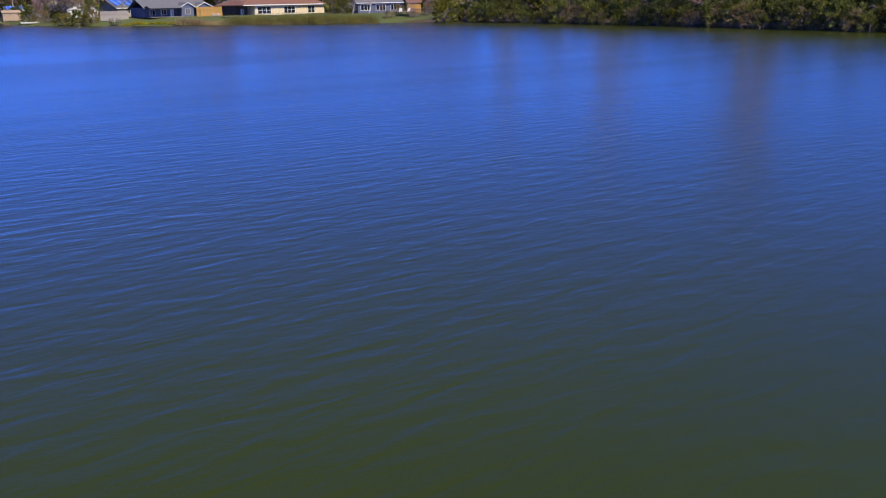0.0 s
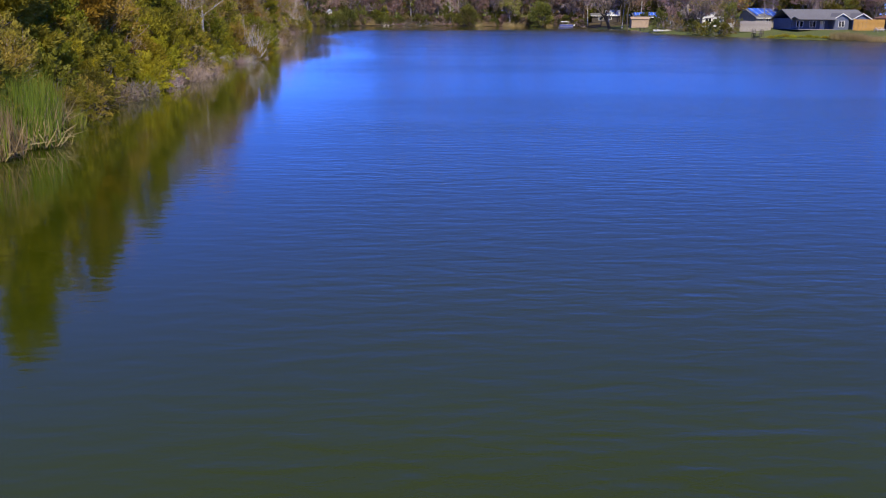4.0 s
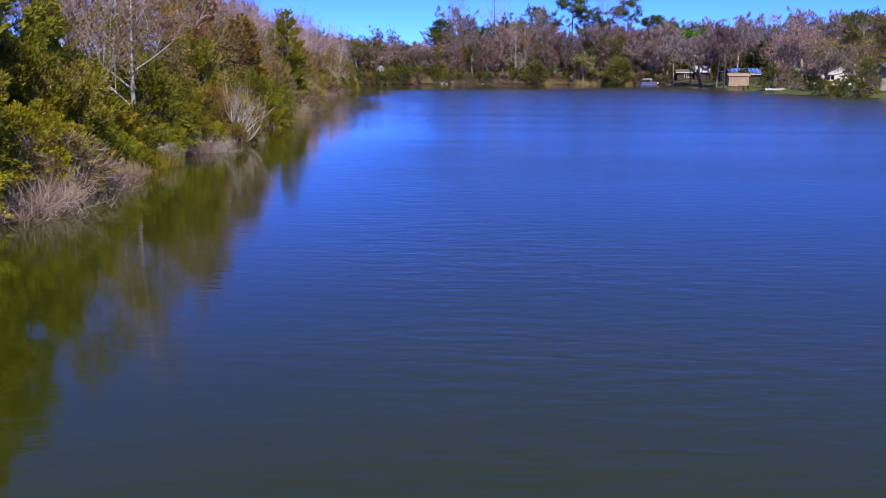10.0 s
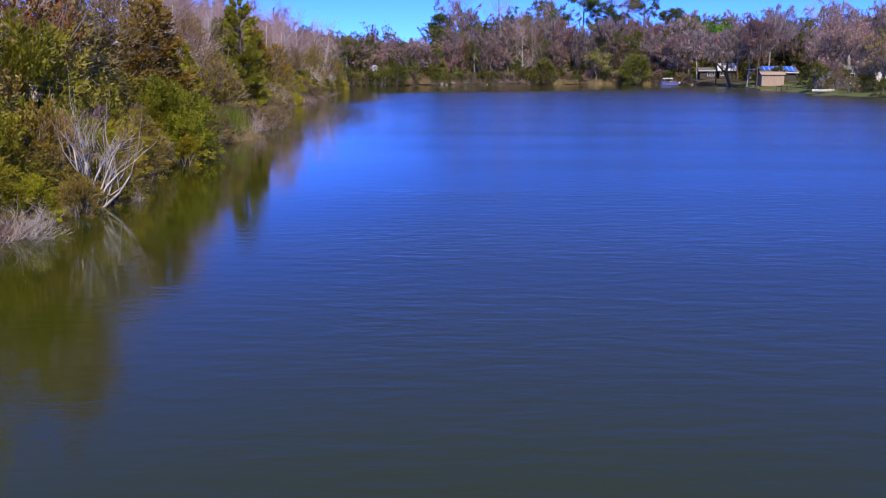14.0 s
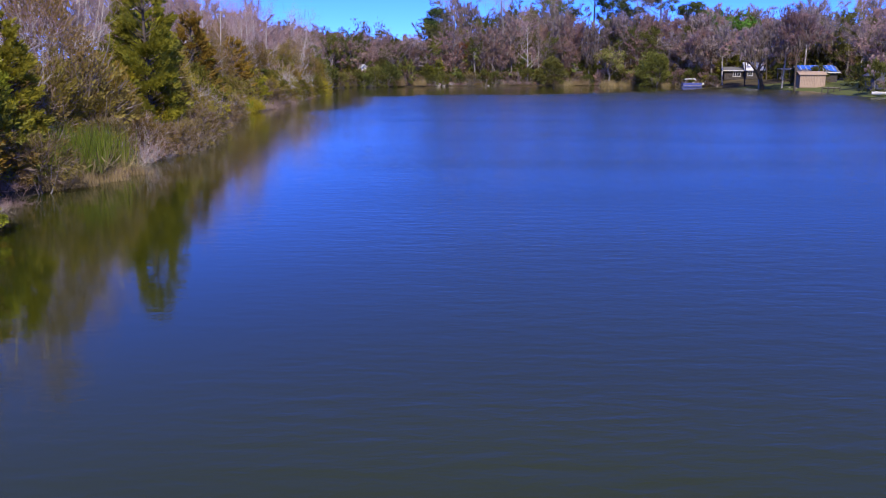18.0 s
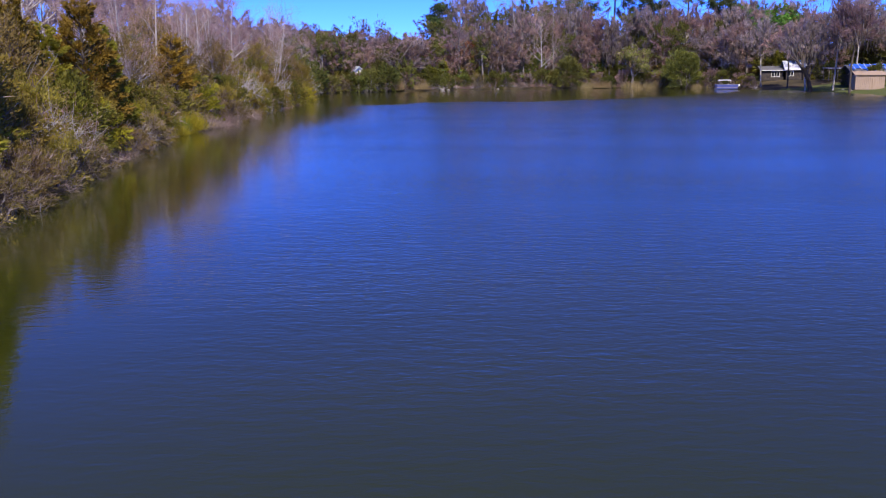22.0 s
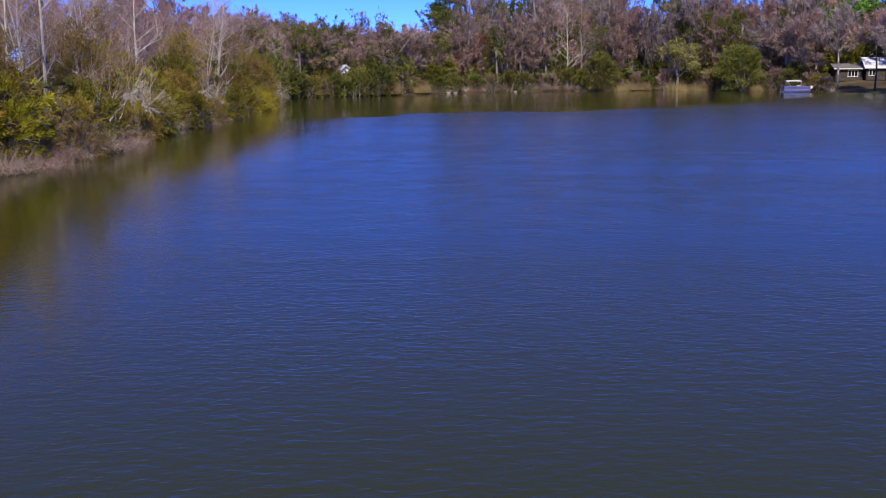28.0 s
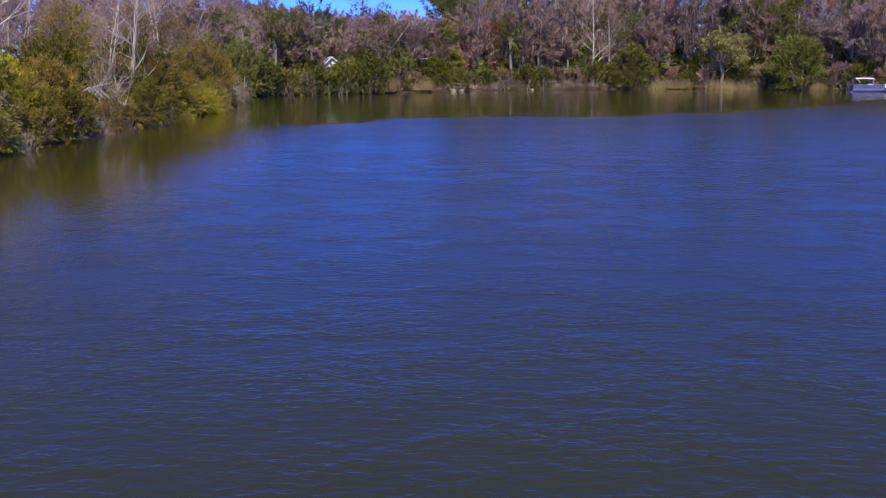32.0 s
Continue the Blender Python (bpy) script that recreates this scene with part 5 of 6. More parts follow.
FAR = [(EVERGREEN[1], -25, 306, 0.6, 0.9), (EVERGREEN[1], -21, 315, 0.55, 0.9), (FOLIVE[0], -27, 299, 1.8, 1.2), (FGREEN[0], -23.5, 309.5, 1.7, 1.1), (FYELLOW[0], -18, 317.5, 1.8, 1.1), (FOLIVE[0], -14.5, 322.5, 1.7, 1.1), (FGREEN[0], -10.5, 327, 1.6, 1.2),
       (WOODS[0], 31, 348, 1.0, 1.0), (WOODS[2], 41, 347, 1.05, 1.0), (WOODS[4], 46, 346, 1.0, 1.0), (WOODS[3], 50, 343, 0.9, 1.0), (WOODS[0], 54, 344, 1.0, 1.05), (WOODS[2], 58, 340, 1.0, 1.0), (WOODS[1], 37, 351, 1.1, 1.0), (WOODS[2], 27, 351, 1.05, 1.0), (WOODS[4], 62, 345, 1.0, 1.0), (EVERGREEN[0], 47, 350, 1.1, 1.0),
       (LIGHT[0], 37.4, 340, 1.1, 1.0), (LIGHT[0], -8, 338, 0.7, 0.8), (ROUND[1], 47.6, 333.6, 1.0, 1.0), (ROUND[0], 23.8, 341, 0.95, 1.05), (ROUND[0], -15.5, 324.5, 0.9, 0.95), (ROUND[0], -23.0, 322, 0.7, 0.9), (WOODS[4], -6.5, 337, 0.6, 1.0), (WOODS[4], 6.5, 340, 0.9, 1.0), (WOODS[4], 9.5, 341, 0.85, 1.0), (CEDAR[1], -3, 337, 0.9, 0.9),
       (BARE[0], 18.4, 342, 1.2, 1.1), (BARE[1], -27.5, 312, 1.1, 1.05), (BARE[0], -30, 319, 1.15, 1.1), (BARE[0], -26, 323, 1.1, 1.0), (OAK[2], -14.0, 350, 0.85, 1.0), (WOODS[1], -18, 353, 0.95, 1.0), (EVERGREEN[0], -10, 348, 0.85, 1.0), (PALM[1], 14, 341, 1.2, 1.0), (PALM[1], 16, 342, 1.0, 1.1), (PALM[1], 30, 343, 1.3, 1.2), (PALM[1], 49, 336, 1.3, 1.2), (PALM[0], 33, 346, 0.9, 1.0), (PALM[1], 51, 337, 1.1, 1.3), (PALM[1], 1, 338, 1.2, 1.0),
       (SPRING[0], 67.5, 346, 1.35, 1.1), (OAK[2], -26, 432, 1.25, 1.1), (EVERGREEN[0], 0, 351, 1.2, 1.05), (SPRING[0], 112, 262, 0.95, 1.0), (EVERGREEN[1], -26.5, 318, 0.8, 1.15), (REEDS[1], 27, 339.5, 1.1, 1.0), (REEDS[1], 31, 340, 1.1, 0.9), (REEDS[1], 38, 339.3, 1.2, 1.0), (REEDS[1], 41, 338.6, 1.2, 0.9), (REEDS[1], 50, 333.5, 1.0, 0.8),
       (MAPLE[0], 2, 345, 1.2, 1.1), (MAPLE[0], -12, 345, 1.1, 1.1)]
FAR += [(FOLIVE[0], -19.6, 317.5, 1.15, 1.0), (FTWIG[0], -18.6, 315.5, 1.2, 1.0), (FGREEN[0], -20.6, 319.5, 1.2, 1.0), (FTWIG[1], -19.4, 321, 1.25, 1.0), (FOLIVE[0], -18.2, 319, 1.1, 1.0), (FOLIVE[0], -20.4, 324, 1.25, 1.0), (FGREEN[0], -18.6, 323.5, 1.2, 1.0)]
FAR += [(WOODS[0], 60, 352, 1.0, 1.05), (WOODS[2], 63, 358, 1.05, 1.0), (WOODS[1], 57, 362, 1.1, 1.05), (WOODS[4], 66.5, 364, 1.1, 1.05), (WOODS[3], 70, 356, 1.0, 1.0)]
FAR += [(FDARK[0], 66 + 2.6 * k, 338 + 1.7 * (k % 3), 1.9, 1.1) for k in range(7)]
for k in range(16):
    FAR += [(any_of(pick([(FOLIVE, 2), (FGREEN, 2), (FYELLOW, 1), (FTWIG, 1.5)])), -30 + 1.1 * k, 308 + 0.85 * k, RNG.uniform(1.1, 1.7), 1.0), (any_of(pick([(EVERGREEN, 2), (WOODS, 2), (ROUND, 1)])), -36 + 1.7 * k, 314 + 1.1 * k, RNG.uniform(0.6, 0.75), 1.0)]
for proto, x, yy, s, tall in FAR:
    put(proto, x, yy, s, tall=tall)

# ---------------------------------------------------------------- houses and lakeside things
M_BEIGE = surface("beige_stucco", (0.62, 0.50, 0.32), (0.76, 0.63, 0.43), 2.0, 0.9, 0.25)
M_BLUEGREY = surface("blue_grey_siding", (0.085, 0.10, 0.16), (0.13, 0.15, 0.22), 2.0, 0.8, 0.2, stretch=(0.3, 0.3, 3))
M_WHITE = surface("white_paint", (0.70, 0.69, 0.66), (0.84, 0.83, 0.80), 3.0, 0.6, 0.1)
M_TAN = surface("tan_boards", (0.36, 0.26, 0.19), (0.50, 0.38, 0.29), 2.5, 0.85, 0.3, stretch=(3, 3, 0.3))
M_ORANGE = surface("orange_boards", (0.36, 0.19, 0.045), (0.52, 0.30, 0.08), 2.5, 0.8, 0.3, stretch=(3, 3, 0.3))
M_GREYWOOD = surface("weathered_boards", (0.24, 0.21, 0.19), (0.42, 0.38, 0.34), 2.5, 0.9, 0.35, stretch=(3, 3, 0.3))
M_DARKWOOD = surface("dark_boards", (0.035, 0.03, 0.028), (0.09, 0.075, 0.065), 2.5, 0.9, 0.3)
M_SHINGLE = surface("brown_shingles", (0.15, 0.07, 0.048), (0.27, 0.14, 0.095), 5.0, 0.9, 0.5, stretch=(0.5, 2, 2))
M_SHINGLE_G = surface("grey_shingles", (0.10, 0.10, 0.11), (0.20, 0.20, 0.215), 5.0, 0.9, 0.5, stretch=(0.5, 2, 2))
M_METALROOF = surface("white_metal_roof", (0.62, 0.63, 0.66), (0.80, 0.81, 0.83), 1.5, 0.35, 0.1)
M_TARP = surface("blue_tarp", (0.02, 0.09, 0.55), (0.05, 0.20, 0.85), 1.2, 0.45, 0.6)
M_HULL = surface("navy_hull", (0.07, 0.08, 0.24), (0.10, 0.12, 0.34), 1.5, 0.3, 0.05)
M_METAL = surface("grey_metal", (0.38, 0.38, 0.39), (0.55, 0.55, 0.56), 4, 0.4, 0.05, metal=0.8)
M_BLACK = surface("black_rubber", (0.02, 0.02, 0.02), (0.05, 0.05, 0.05), 4, 0.6, 0.1)
M_CANVAS = surface("white_canvas", (0.68, 0.68, 0.66), (0.82, 0.82, 0.80), 3, 0.85, 0.3)
M_ROCK = surface("pale_rock", (0.20, 0.18, 0.15), (0.40, 0.37, 0.32), 2.5, 0.9, 0.7)
M_GLASS, _n, _l, _b = material("window_glass")
_b.inputs["Base Color"].default_value = (0.012, 0.016, 0.024, 1)
_b.inputs["Roughness"].default_value, _b.inputs["IOR"].default_value = 0.06, 1.5


def bevel_box(name, size, at, mat, parent, bevel=0.02, turn=0.0, label="", kind=""):
    """A box with softened edges, as one part."""
    bm = bmesh.new()
    bmesh.ops.create_cube(bm, size=1.0, matrix=Matrix.Diagonal((*size, 1)))
    if bevel:
        bmesh.ops.bevel(bm, geom=bm.edges[:], offset=min(bevel, min(size) * 0.3), segments=1, affect='EDGES')
    me = bpy.data.meshes.new(name)
    bm.to_mesh(me)
    bm.free()
    me.materials.append(mat)
    ob = part(name, me, parent, label, kind)
    ob.matrix_basis = pose(*at, 0, 0, turn)
    return ob


def solid(name, V, F, mat, parent, label=""):
    return part(name, mesh_of(name, V, F, mat), parent, label)


def gable_roof(name, w, d, z, rise, over, mat, parent, along_x=True, thick=0.14, at=(0, 0), label=""):
    """Two sloping slabs with eaves; the ridge runs along x or y."""
    a, b = (w / 2 + over, d / 2 + over) if along_x else (d / 2 + over, w / 2 + over)
    drop = rise * over / (b - over)
    P = [(-a, -b, z - drop), (a, -b, z - drop), (a, 0, z + rise), (-a, 0, z + rise), (-a, b, z - drop), (a, b, z - drop)]
    V = P + [(x, y, q + thick) for x, y, q in P]
    F = [(3, 2, 1, 0), (3, 4, 5, 2), (6, 7, 8, 9), (9, 8, 11, 10), (0, 1, 7, 6), (4, 10, 11, 5), (0, 6, 9, 3), (3, 9, 10, 4), (1, 2, 8, 7), (2, 5, 11, 8)]
    if not along_x:
        V = [(-y, x, q) for x, y, q in V]
    V = [(x + at[0], y + at[1], q) for x, y, q in V]
    return solid(name, V, F, mat, parent, label)


def hip_roof(name, w, d, z, rise, over, mat, parent, thick=0.16):
    a, b, r = w / 2 + over, d / 2 + over, max(w / 2 - d / 2, 0.3)
    drop = 0.12
    P = [(-a, -b, z - drop), (a, -b, z - drop), (a, b, z - drop), (-a, b, z - drop)]
    V = P + [(x, y, q + thick) for x, y, q in P] + [(-r, 0, z + rise), (r, 0, z + rise)]
    F = [(3, 2, 1, 0), (0, 1, 5, 4), (1, 2, 6, 5), (2, 3, 7, 6), (3, 0, 4, 7), (4, 5, 9, 8), (6, 7, 8, 9), (5, 6, 9), (7, 4, 8)]
    return solid(name, V, F, mat, parent)


def gable_wall(name, w, y, z, rise, mat, parent, thick=0.14, at=0.0):
    """The triangle of wall under a gable, on a front that faces -y."""
    V = [(at - w / 2, y, z), (at + w / 2, y, z), (at, y, z + rise)]
    V = V + [(x, q + thick, h) for x, q, h in V]
    return solid(name, V, [(0, 1, 2), (5, 4, 3), (0, 3, 4, 1), (1, 4, 5, 2), (2, 5, 3, 0)], mat, parent)


def window(parent, x, y, z, w, h, cols=2, rows=1):
    """A window on a wall that faces -y: frame, mullions and panes."""
    f = 0.09
    V, F = [], []

    def bar(x0, x1, z0, z1):
        k = len(V)
        for yy in (y - 0.05, y + 0.03):
            V.extend([(x0, yy, z0), (x1, yy, z0), (x1, yy, z1), (x0, yy, z1)])
        F.extend([(k, k + 1, k + 2, k + 3), (k + 7, k + 6, k + 5, k + 4), (k, k + 4, k + 5, k + 1), (k + 1, k + 5, k + 6, k + 2), (k + 2, k + 6, k + 7, k + 3), (k + 3, k + 7, k + 4, k)])
    bar(x - w / 2 - f, x + w / 2 + f, z, z + f)
    bar(x - w / 2 - f, x + w / 2 + f, z + h - f, z + h)
    for k in range(cols + 1):
        c = x - w / 2 + w * k / cols
        bar(c - f / 2, c + f / 2, z + f, z + h - f)
    if rows > 1:
        bar(x - w / 2, x + w / 2, z + h / 2 - 0.03, z + h / 2 + 0.03)
    win = solid("window", V, F, M_WHITE, parent, "white window frame")
    for k in range(cols):
        x0, x1 = x - w / 2 + w * k / cols + f / 2, x - w / 2 + w * (k + 1) / cols - f / 2
        pane = mesh_of("pane", [(x0, y - 0.012, z + f), (x1, y - 0.012, z + f), (x1, y - 0.012, z + h - f), (x0, y - 0.012, z + h - f),
                                (x0, y + 0.02, z + f), (x1, y + 0.02, z + f), (x1, y + 0.02, z + h - f), (x0, y + 0.02, z + h - f)],
                       [(0, 1, 2, 3), (7, 6, 5, 4), (0, 4, 5, 1), (2, 6, 7, 3)], M_GLASS)
        part("pane", pane, win, "dark glass")
    return win


def stand(ob, x, y, turn, dz=0.0):
    ob.matrix_basis = pose(x, y, gz(x, y) + dz, 0, 0, turn)
    return ob


def board_fence(length, h, mat, label, peak=0.0):
    f = thing("board_fence", label, "fence", "fences by the houses")
    n = int(length / 0.16)
    for k in range(n):
        u = k / max(n - 1, 1)
        hh = h + peak * (1 - abs((u * 3) % 1.0 * 2 - 1)) + 0.02 * math.sin(k * 2.7)
        bevel_box("board", (0.145, 0.022, hh), ((k + 0.5) * 0.16 - length / 2, 0.01 * math.sin(k * 5.1), hh / 2), mat, f, 0.004)
    for k in range(int(length / 2.4) + 1):
        bevel_box("post", (0.1, 0.1, h), (k * 2.4 - length / 2, 0.08, h / 2), mat, f, 0.01)
    for z in (0.35, h - 0.35):
        bevel_box("rail", (length, 0.04, 0.09), (0, 0.045, z), mat, f, 0.005)
    return f


def beige_house():
    h = thing("brick_bungalow", "long beige bungalow with brown hip roof and white windows", "house", "houses on the shore")
    bevel_box("wall", (22, 10, 3.0), (0, 5, 1.5), M_BEIGE, h, 0.03)
    # the wing lies in shade; the dark board colour paints that in
    bevel_box("side_wing", (3.6, 8, 2.8), (-12.6, 7.0, 1.4), M_DARKWOOD, h, 0.03, label="recessed wing with its shade put into a dark colour")
    roof = hip_roof("roof", 25.8, 11, 3.0, 2.6, 0.6, M_SHINGLE, h)
    roof.matrix_basis = pose(-1.4, 5.4, 0)
    bevel_box("fascia", (27.0, 0.06, 0.22), (-1.4, -0.75, 2.98), M_WHITE, h, 0.01, label="white fascia board")
    for x, w, c in ((-8.2, 4.0, 3), (-0.4, 3.5, 3), (6.6, 2.2, 2)):
        window(h, x, -0.02, 0.85, w, 1.75, c, 2)
    for x in (-10.6, -4.3, 3.4, 10.4):
        bevel_box("downpipe", (0.09, 0.09, 2.8), (x, -0.07, 1.45), M_WHITE, h, 0.01)
    bevel_box("door", (1.0, 0.08, 2.05), (-12.6, 2.98, 1.1), M_WHITE, h, 0.01, label="white door")
    return h


def grey_house():
    h = thing("grey_house", "blue-grey sided house with grey roof and white gables", "house", "houses on the shore")
    bevel_box("wall", (17, 8, 2.7), (0, 5, 1.35), M_BLUEGREY, h, 0.03)
    gable_roof("roof", 17, 8, 2.7, 2.1, 0.5, M_SHINGLE_G, h, True, at=(0, 5))
    for x, w, m, lab in ((1.8, 3.4, M_BLUEGREY, "front wing"), (6.4, 3.9, M_BLUEGREY, "front wing with white barge boards")):
        bevel_box("wing_wall", (w, 3.0, 2.6), (x, 0.4, 1.3), m, h, 0.03, label=lab)
        gable_wall("gable", w, -1.1, 2.6, 1.3, m, h, at=x)
        gable_roof("wing_roof", w, 4.6, 2.6, 1.3, 0.35, M_SHINGLE_G, h, False, at=(x, 1.2))
        for s in (-1, 1):
            V = [(x + s * (w / 2 + 0.45), -1.52, 2.42), (x + s * (w / 2 + 0.45), -1.52, 2.62), (x, -1.52, 4.02), (x, -1.52, 3.82)]
            V = V + [(a, b + 0.05, c) for a, b, c in V]
            solid("barge_board", V, [(0, 1, 2, 3), (7, 6, 5, 4), (1, 5, 6, 2), (0, 3, 7, 4)], M_WHITE, h, "white barge board")
    window(h, 1.8, -1.13, 0.7, 1.3, 1.5, 2, 2)
    window(h, 6.4, -1.13, 0.7, 1.1, 1.4, 2, 2)
    for x, w in ((-6.6, 1.5), (-3.6, 1.4), (4.1, 0.9)):
        window(h, x, 0.97, 0.6, w, 1.5, 2, 1)
    bevel_box("door", (1.0, 0.08, 2.05), (-1.4, 0.96, 1.05), M_WHITE, h, 0.01, label="pale door")
    bevel_box("porch_slab", (8.4, 3.0, 0.12), (-4.2, -0.6, 0.06), M_GREYWOOD, h, 0.02)
    for x in (-8.2, -5.4, -2.6, 0.0):
        bevel_box("porch_post", (0.12, 0.12, 2.5), (x, -1.6, 1.25), M_BLUEGREY, h, 0.01)
    gable_roof("porch_roof", 8.6, 3.2, 2.5, 0.5, 0.2, M_SHINGLE_G, h, True, at=(-4.2, -0.5))
    return h


def small_house(name, label, w, d, wall_h, rise, wall, roof, along_x, wins, over=0.45, tarp=False):
    h = thing(name, label, "house", "houses on the shore")
    bevel_box("wall", (w, d, wall_h), (0, d / 2, wall_h / 2), wall, h, 0.03)
    gable_roof("roof", w, d, wall_h, rise, over, roof, h, along_x, at=(0, d / 2))
    if along_x:
        for s in (-1, 1):
            V = [(s * w / 2 - 0.01 * s, 0, wall_h), (s * w / 2 - 0.01 * s, d, wall_h), (s * w / 2 - 0.01 * s, d / 2, wall_h + rise)]
            V = V + [(x - s * 0.12, y, z) for x, y, z in V]
            solid("gable", V, [(0, 1, 2), (5, 4, 3), (0, 3, 4, 1)], wall, h)
    else:
        gable_wall("gable", w, 0.0, wall_h, rise, wall, h)
    bevel_box("fascia", (w + 2 * over, 0.05, 0.16), (0, -over - 0.03, wall_h - (rise * over / (d / 2) if along_x else 0) + 0.07), M_WHITE, h, 0.01) if along_x else None
    for x, z, ww, hh, c in wins:
        window(h, x, -0.02, z, ww, hh, c, 1)
    if tarp:
        rng = np.random.default_rng(5)
        n, m = 22, 10
        V = []
        for j in range(m + 1):
            for i in range(n + 1):
                u, v = i / n, j / m
                x = (-0.5 + u) * w * 0.95 + rng.normal(0, 0.05)
                yy = -over * 0.6 + v * (d / 2 + over * 0.5)
                z = wall_h - rise * over / (d / 2) * 0.6 + v * (rise + rise * over / (d / 2) * 0.6) + 0.22 + abs(rng.normal(0, 0.07))
                V.append((x, yy, z))
        F = [(j * (n + 1) + i, j * (n + 1) + i + 1, (j + 1) * (n + 1) + i + 1, (j + 1) * (n + 1) + i) for j in range(m) for i in range(n) if j > m * (0.15 + 0.22 * math.sin(i * 0.55))]
        me = mesh_of("tarp", V, F, M_TARP)
        ob = part("tarp", me, h, "crumpled bright blue tarpaulin")
        ob.modifiers.new("thickness", 'SOLIDIFY').thickness = 0.03
        for k in range(7):
            x = (-0.42 + 0.84 * k / 6) * w
            bevel_box("batten", (0.09, d / 2, 0.05), (x, d / 4, wall_h + rise / 2 + 0.36), M_WHITE, h, 0.01).rotation_euler = (math.atan2(rise, d / 2), 0, 0)
    return h


def board_shed(name, label, w, d, hgt, wall, roof, door):
    s = thing(name, label, "shed", "sheds by the lake")
    bevel_box("core", (w - 0.06, d - 0.06, hgt), (0, d / 2, hgt / 2), M_DARKWOOD, s, 0.02)
    n = int(w / 0.3)
    for k in range(n):
        bevel_box("board", (w / n - 0.02, 0.03, hgt - 0.05), (-w / 2 + (k + 0.5) * w / n, 0.01, hgt / 2), wall, s, 0.005)
    for k in range(int(d / 0.4)):
        for q in (-1, 1):
            bevel_box("side_board", (0.03, 0.37, hgt - 0.05), (q * (w / 2 - 0.01), 0.25 + k * 0.4, hgt / 2), wall, s, 0.005)
    gable_roof("roof", w, d, hgt, 0.55, 0.25, roof, s, True, at=(0, d / 2), thick=0.09)
    bevel_box("door", (0.95, 0.05, 1.9), (w * 0.18, -0.03, 0.97), door, s, 0.01, label="plank door")
    return s


def pontoon_boat():
    b = thing("pontoon_boat", "navy pontoon boat with white folded canopy at the shore", "boat")
    for s in (-1, 1):
        w = Wood()
        w.tube([(-2.5, s * 0.75, 0.02), (-2.2, s * 0.75, 0.1), (2.0, s * 0.75, 0.1), (2.5, s * 0.75, 0.25)], [0.10, 0.22, 0.22, 0.07], 12)
        part("float", w.mesh("float", M_METAL), b)
    bevel_box("deck", (4.7, 2.2, 0.1), (0, 0, 0.42), M_GREYWOOD, b, 0.02)
    for y in (-1.05, 1.05):
        bevel_box("side_panel", (4.6, 0.05, 0.98), (0.0, y, 0.62), M_HULL, b, 0.02)
        bevel_box("top_rail", (4.4, 0.06, 0.05), (0, y, 1.11), M_METAL, b, 0.01)
    for x in (-2.15, 2.15):
        bevel_box("end_panel", (0.05, 2.1, 0.62), (x, 0, 0.78), M_HULL, b, 0.02)
    for x, y in ((-1.5, -0.6), (-1.5, 0.6), (1.2, 0.6)):
        bevel_box("seat", (1.0, 0.55, 0.5), (x, y, 0.72), M_CANVAS, b, 0.06)
    bevel_box("console", (0.5, 0.6, 0.75), (0.3, -0.5, 0.84), M_WHITE, b, 0.05)
    for x0, x1 in ((-1.1, -1.5), (0.6, 1.0)):
        for y in (-1.0, 1.0):
            w = Wood()
            w.tube([(x0, y, 1.1), (x1 - 0.3, y, 2.05)], [0.025, 0.025], 6)
            part("canopy_strut", w.mesh("canopy_strut", M_WHITE), b)
    V, F = [], []
    for i in range(9):
        for j in range(5):
            u, v = i / 8, j / 4
            V.append((-1.9 + 2.7 * u, -1.05 + 2.1 * v, 2.02 + 0.16 * math.sin(math.pi * v) + 0.05 * math.sin(math.pi * u)))
    for i in range(8):
        for j in range(4):
            F.append((i * 5 + j, (i + 1) * 5 + j, (i + 1) * 5 + j + 1, i * 5 + j + 1))
    c = part("canopy", mesh_of("canopy", V, F, M_CANVAS), b, "white canvas canopy")
    c.modifiers.new("thickness", 'SOLIDIFY').thickness = 0.04
    motor = bevel_box("outboard_motor", (0.5, 0.38, 0.6), (2.75, 0, 0.85), M_WHITE, b, 0.1, label="white outboard motor")
    bevel_box("motor_leg", (0.16, 0.12, 0.9), (0.05, 0, -0.65), M_BLACK, motor, 0.03)
    return b


def canoe():
    c = thing("canoe", "white canoe lying on the lawn near the water", "canoe", "canoes on the lawn")
    V, F, n, m = [], [], 18, 8
    for i in range(n + 1):
        u = i / n * 2 - 1
        half = 0.42 * (1 - abs(u) ** 2.4) + 0.015
        keel = 0.02 + 0.16 * abs(u) ** 3
        for j in range(m + 1):
            a = math.pi * j / m
            V.append((u * 2.0, -half * math.cos(a), 0.42 + 0.1 * u * u - (0.42 + 0.1 * u * u - keel) * math.sin(a)))
    for i in range(n):
        for j in range(m):
            F.append((i * (m + 1) + j, (i + 1) * (m + 1) + j, (i + 1) * (m + 1) + j + 1, i * (m + 1) + j + 1))
    hull = part("hull", mesh_of("hull", V, F, M_WHITE), c)
    hull.modifiers.new("thickness", 'SOLIDIFY').thickness = 0.03
    for x in (-0.9, 0.0, 0.9):
        bevel_box("thwart", (0.16, 0.66, 0.03), (x, 0, 0.36), M_GREYWOOD, c, 0.005)
    return c


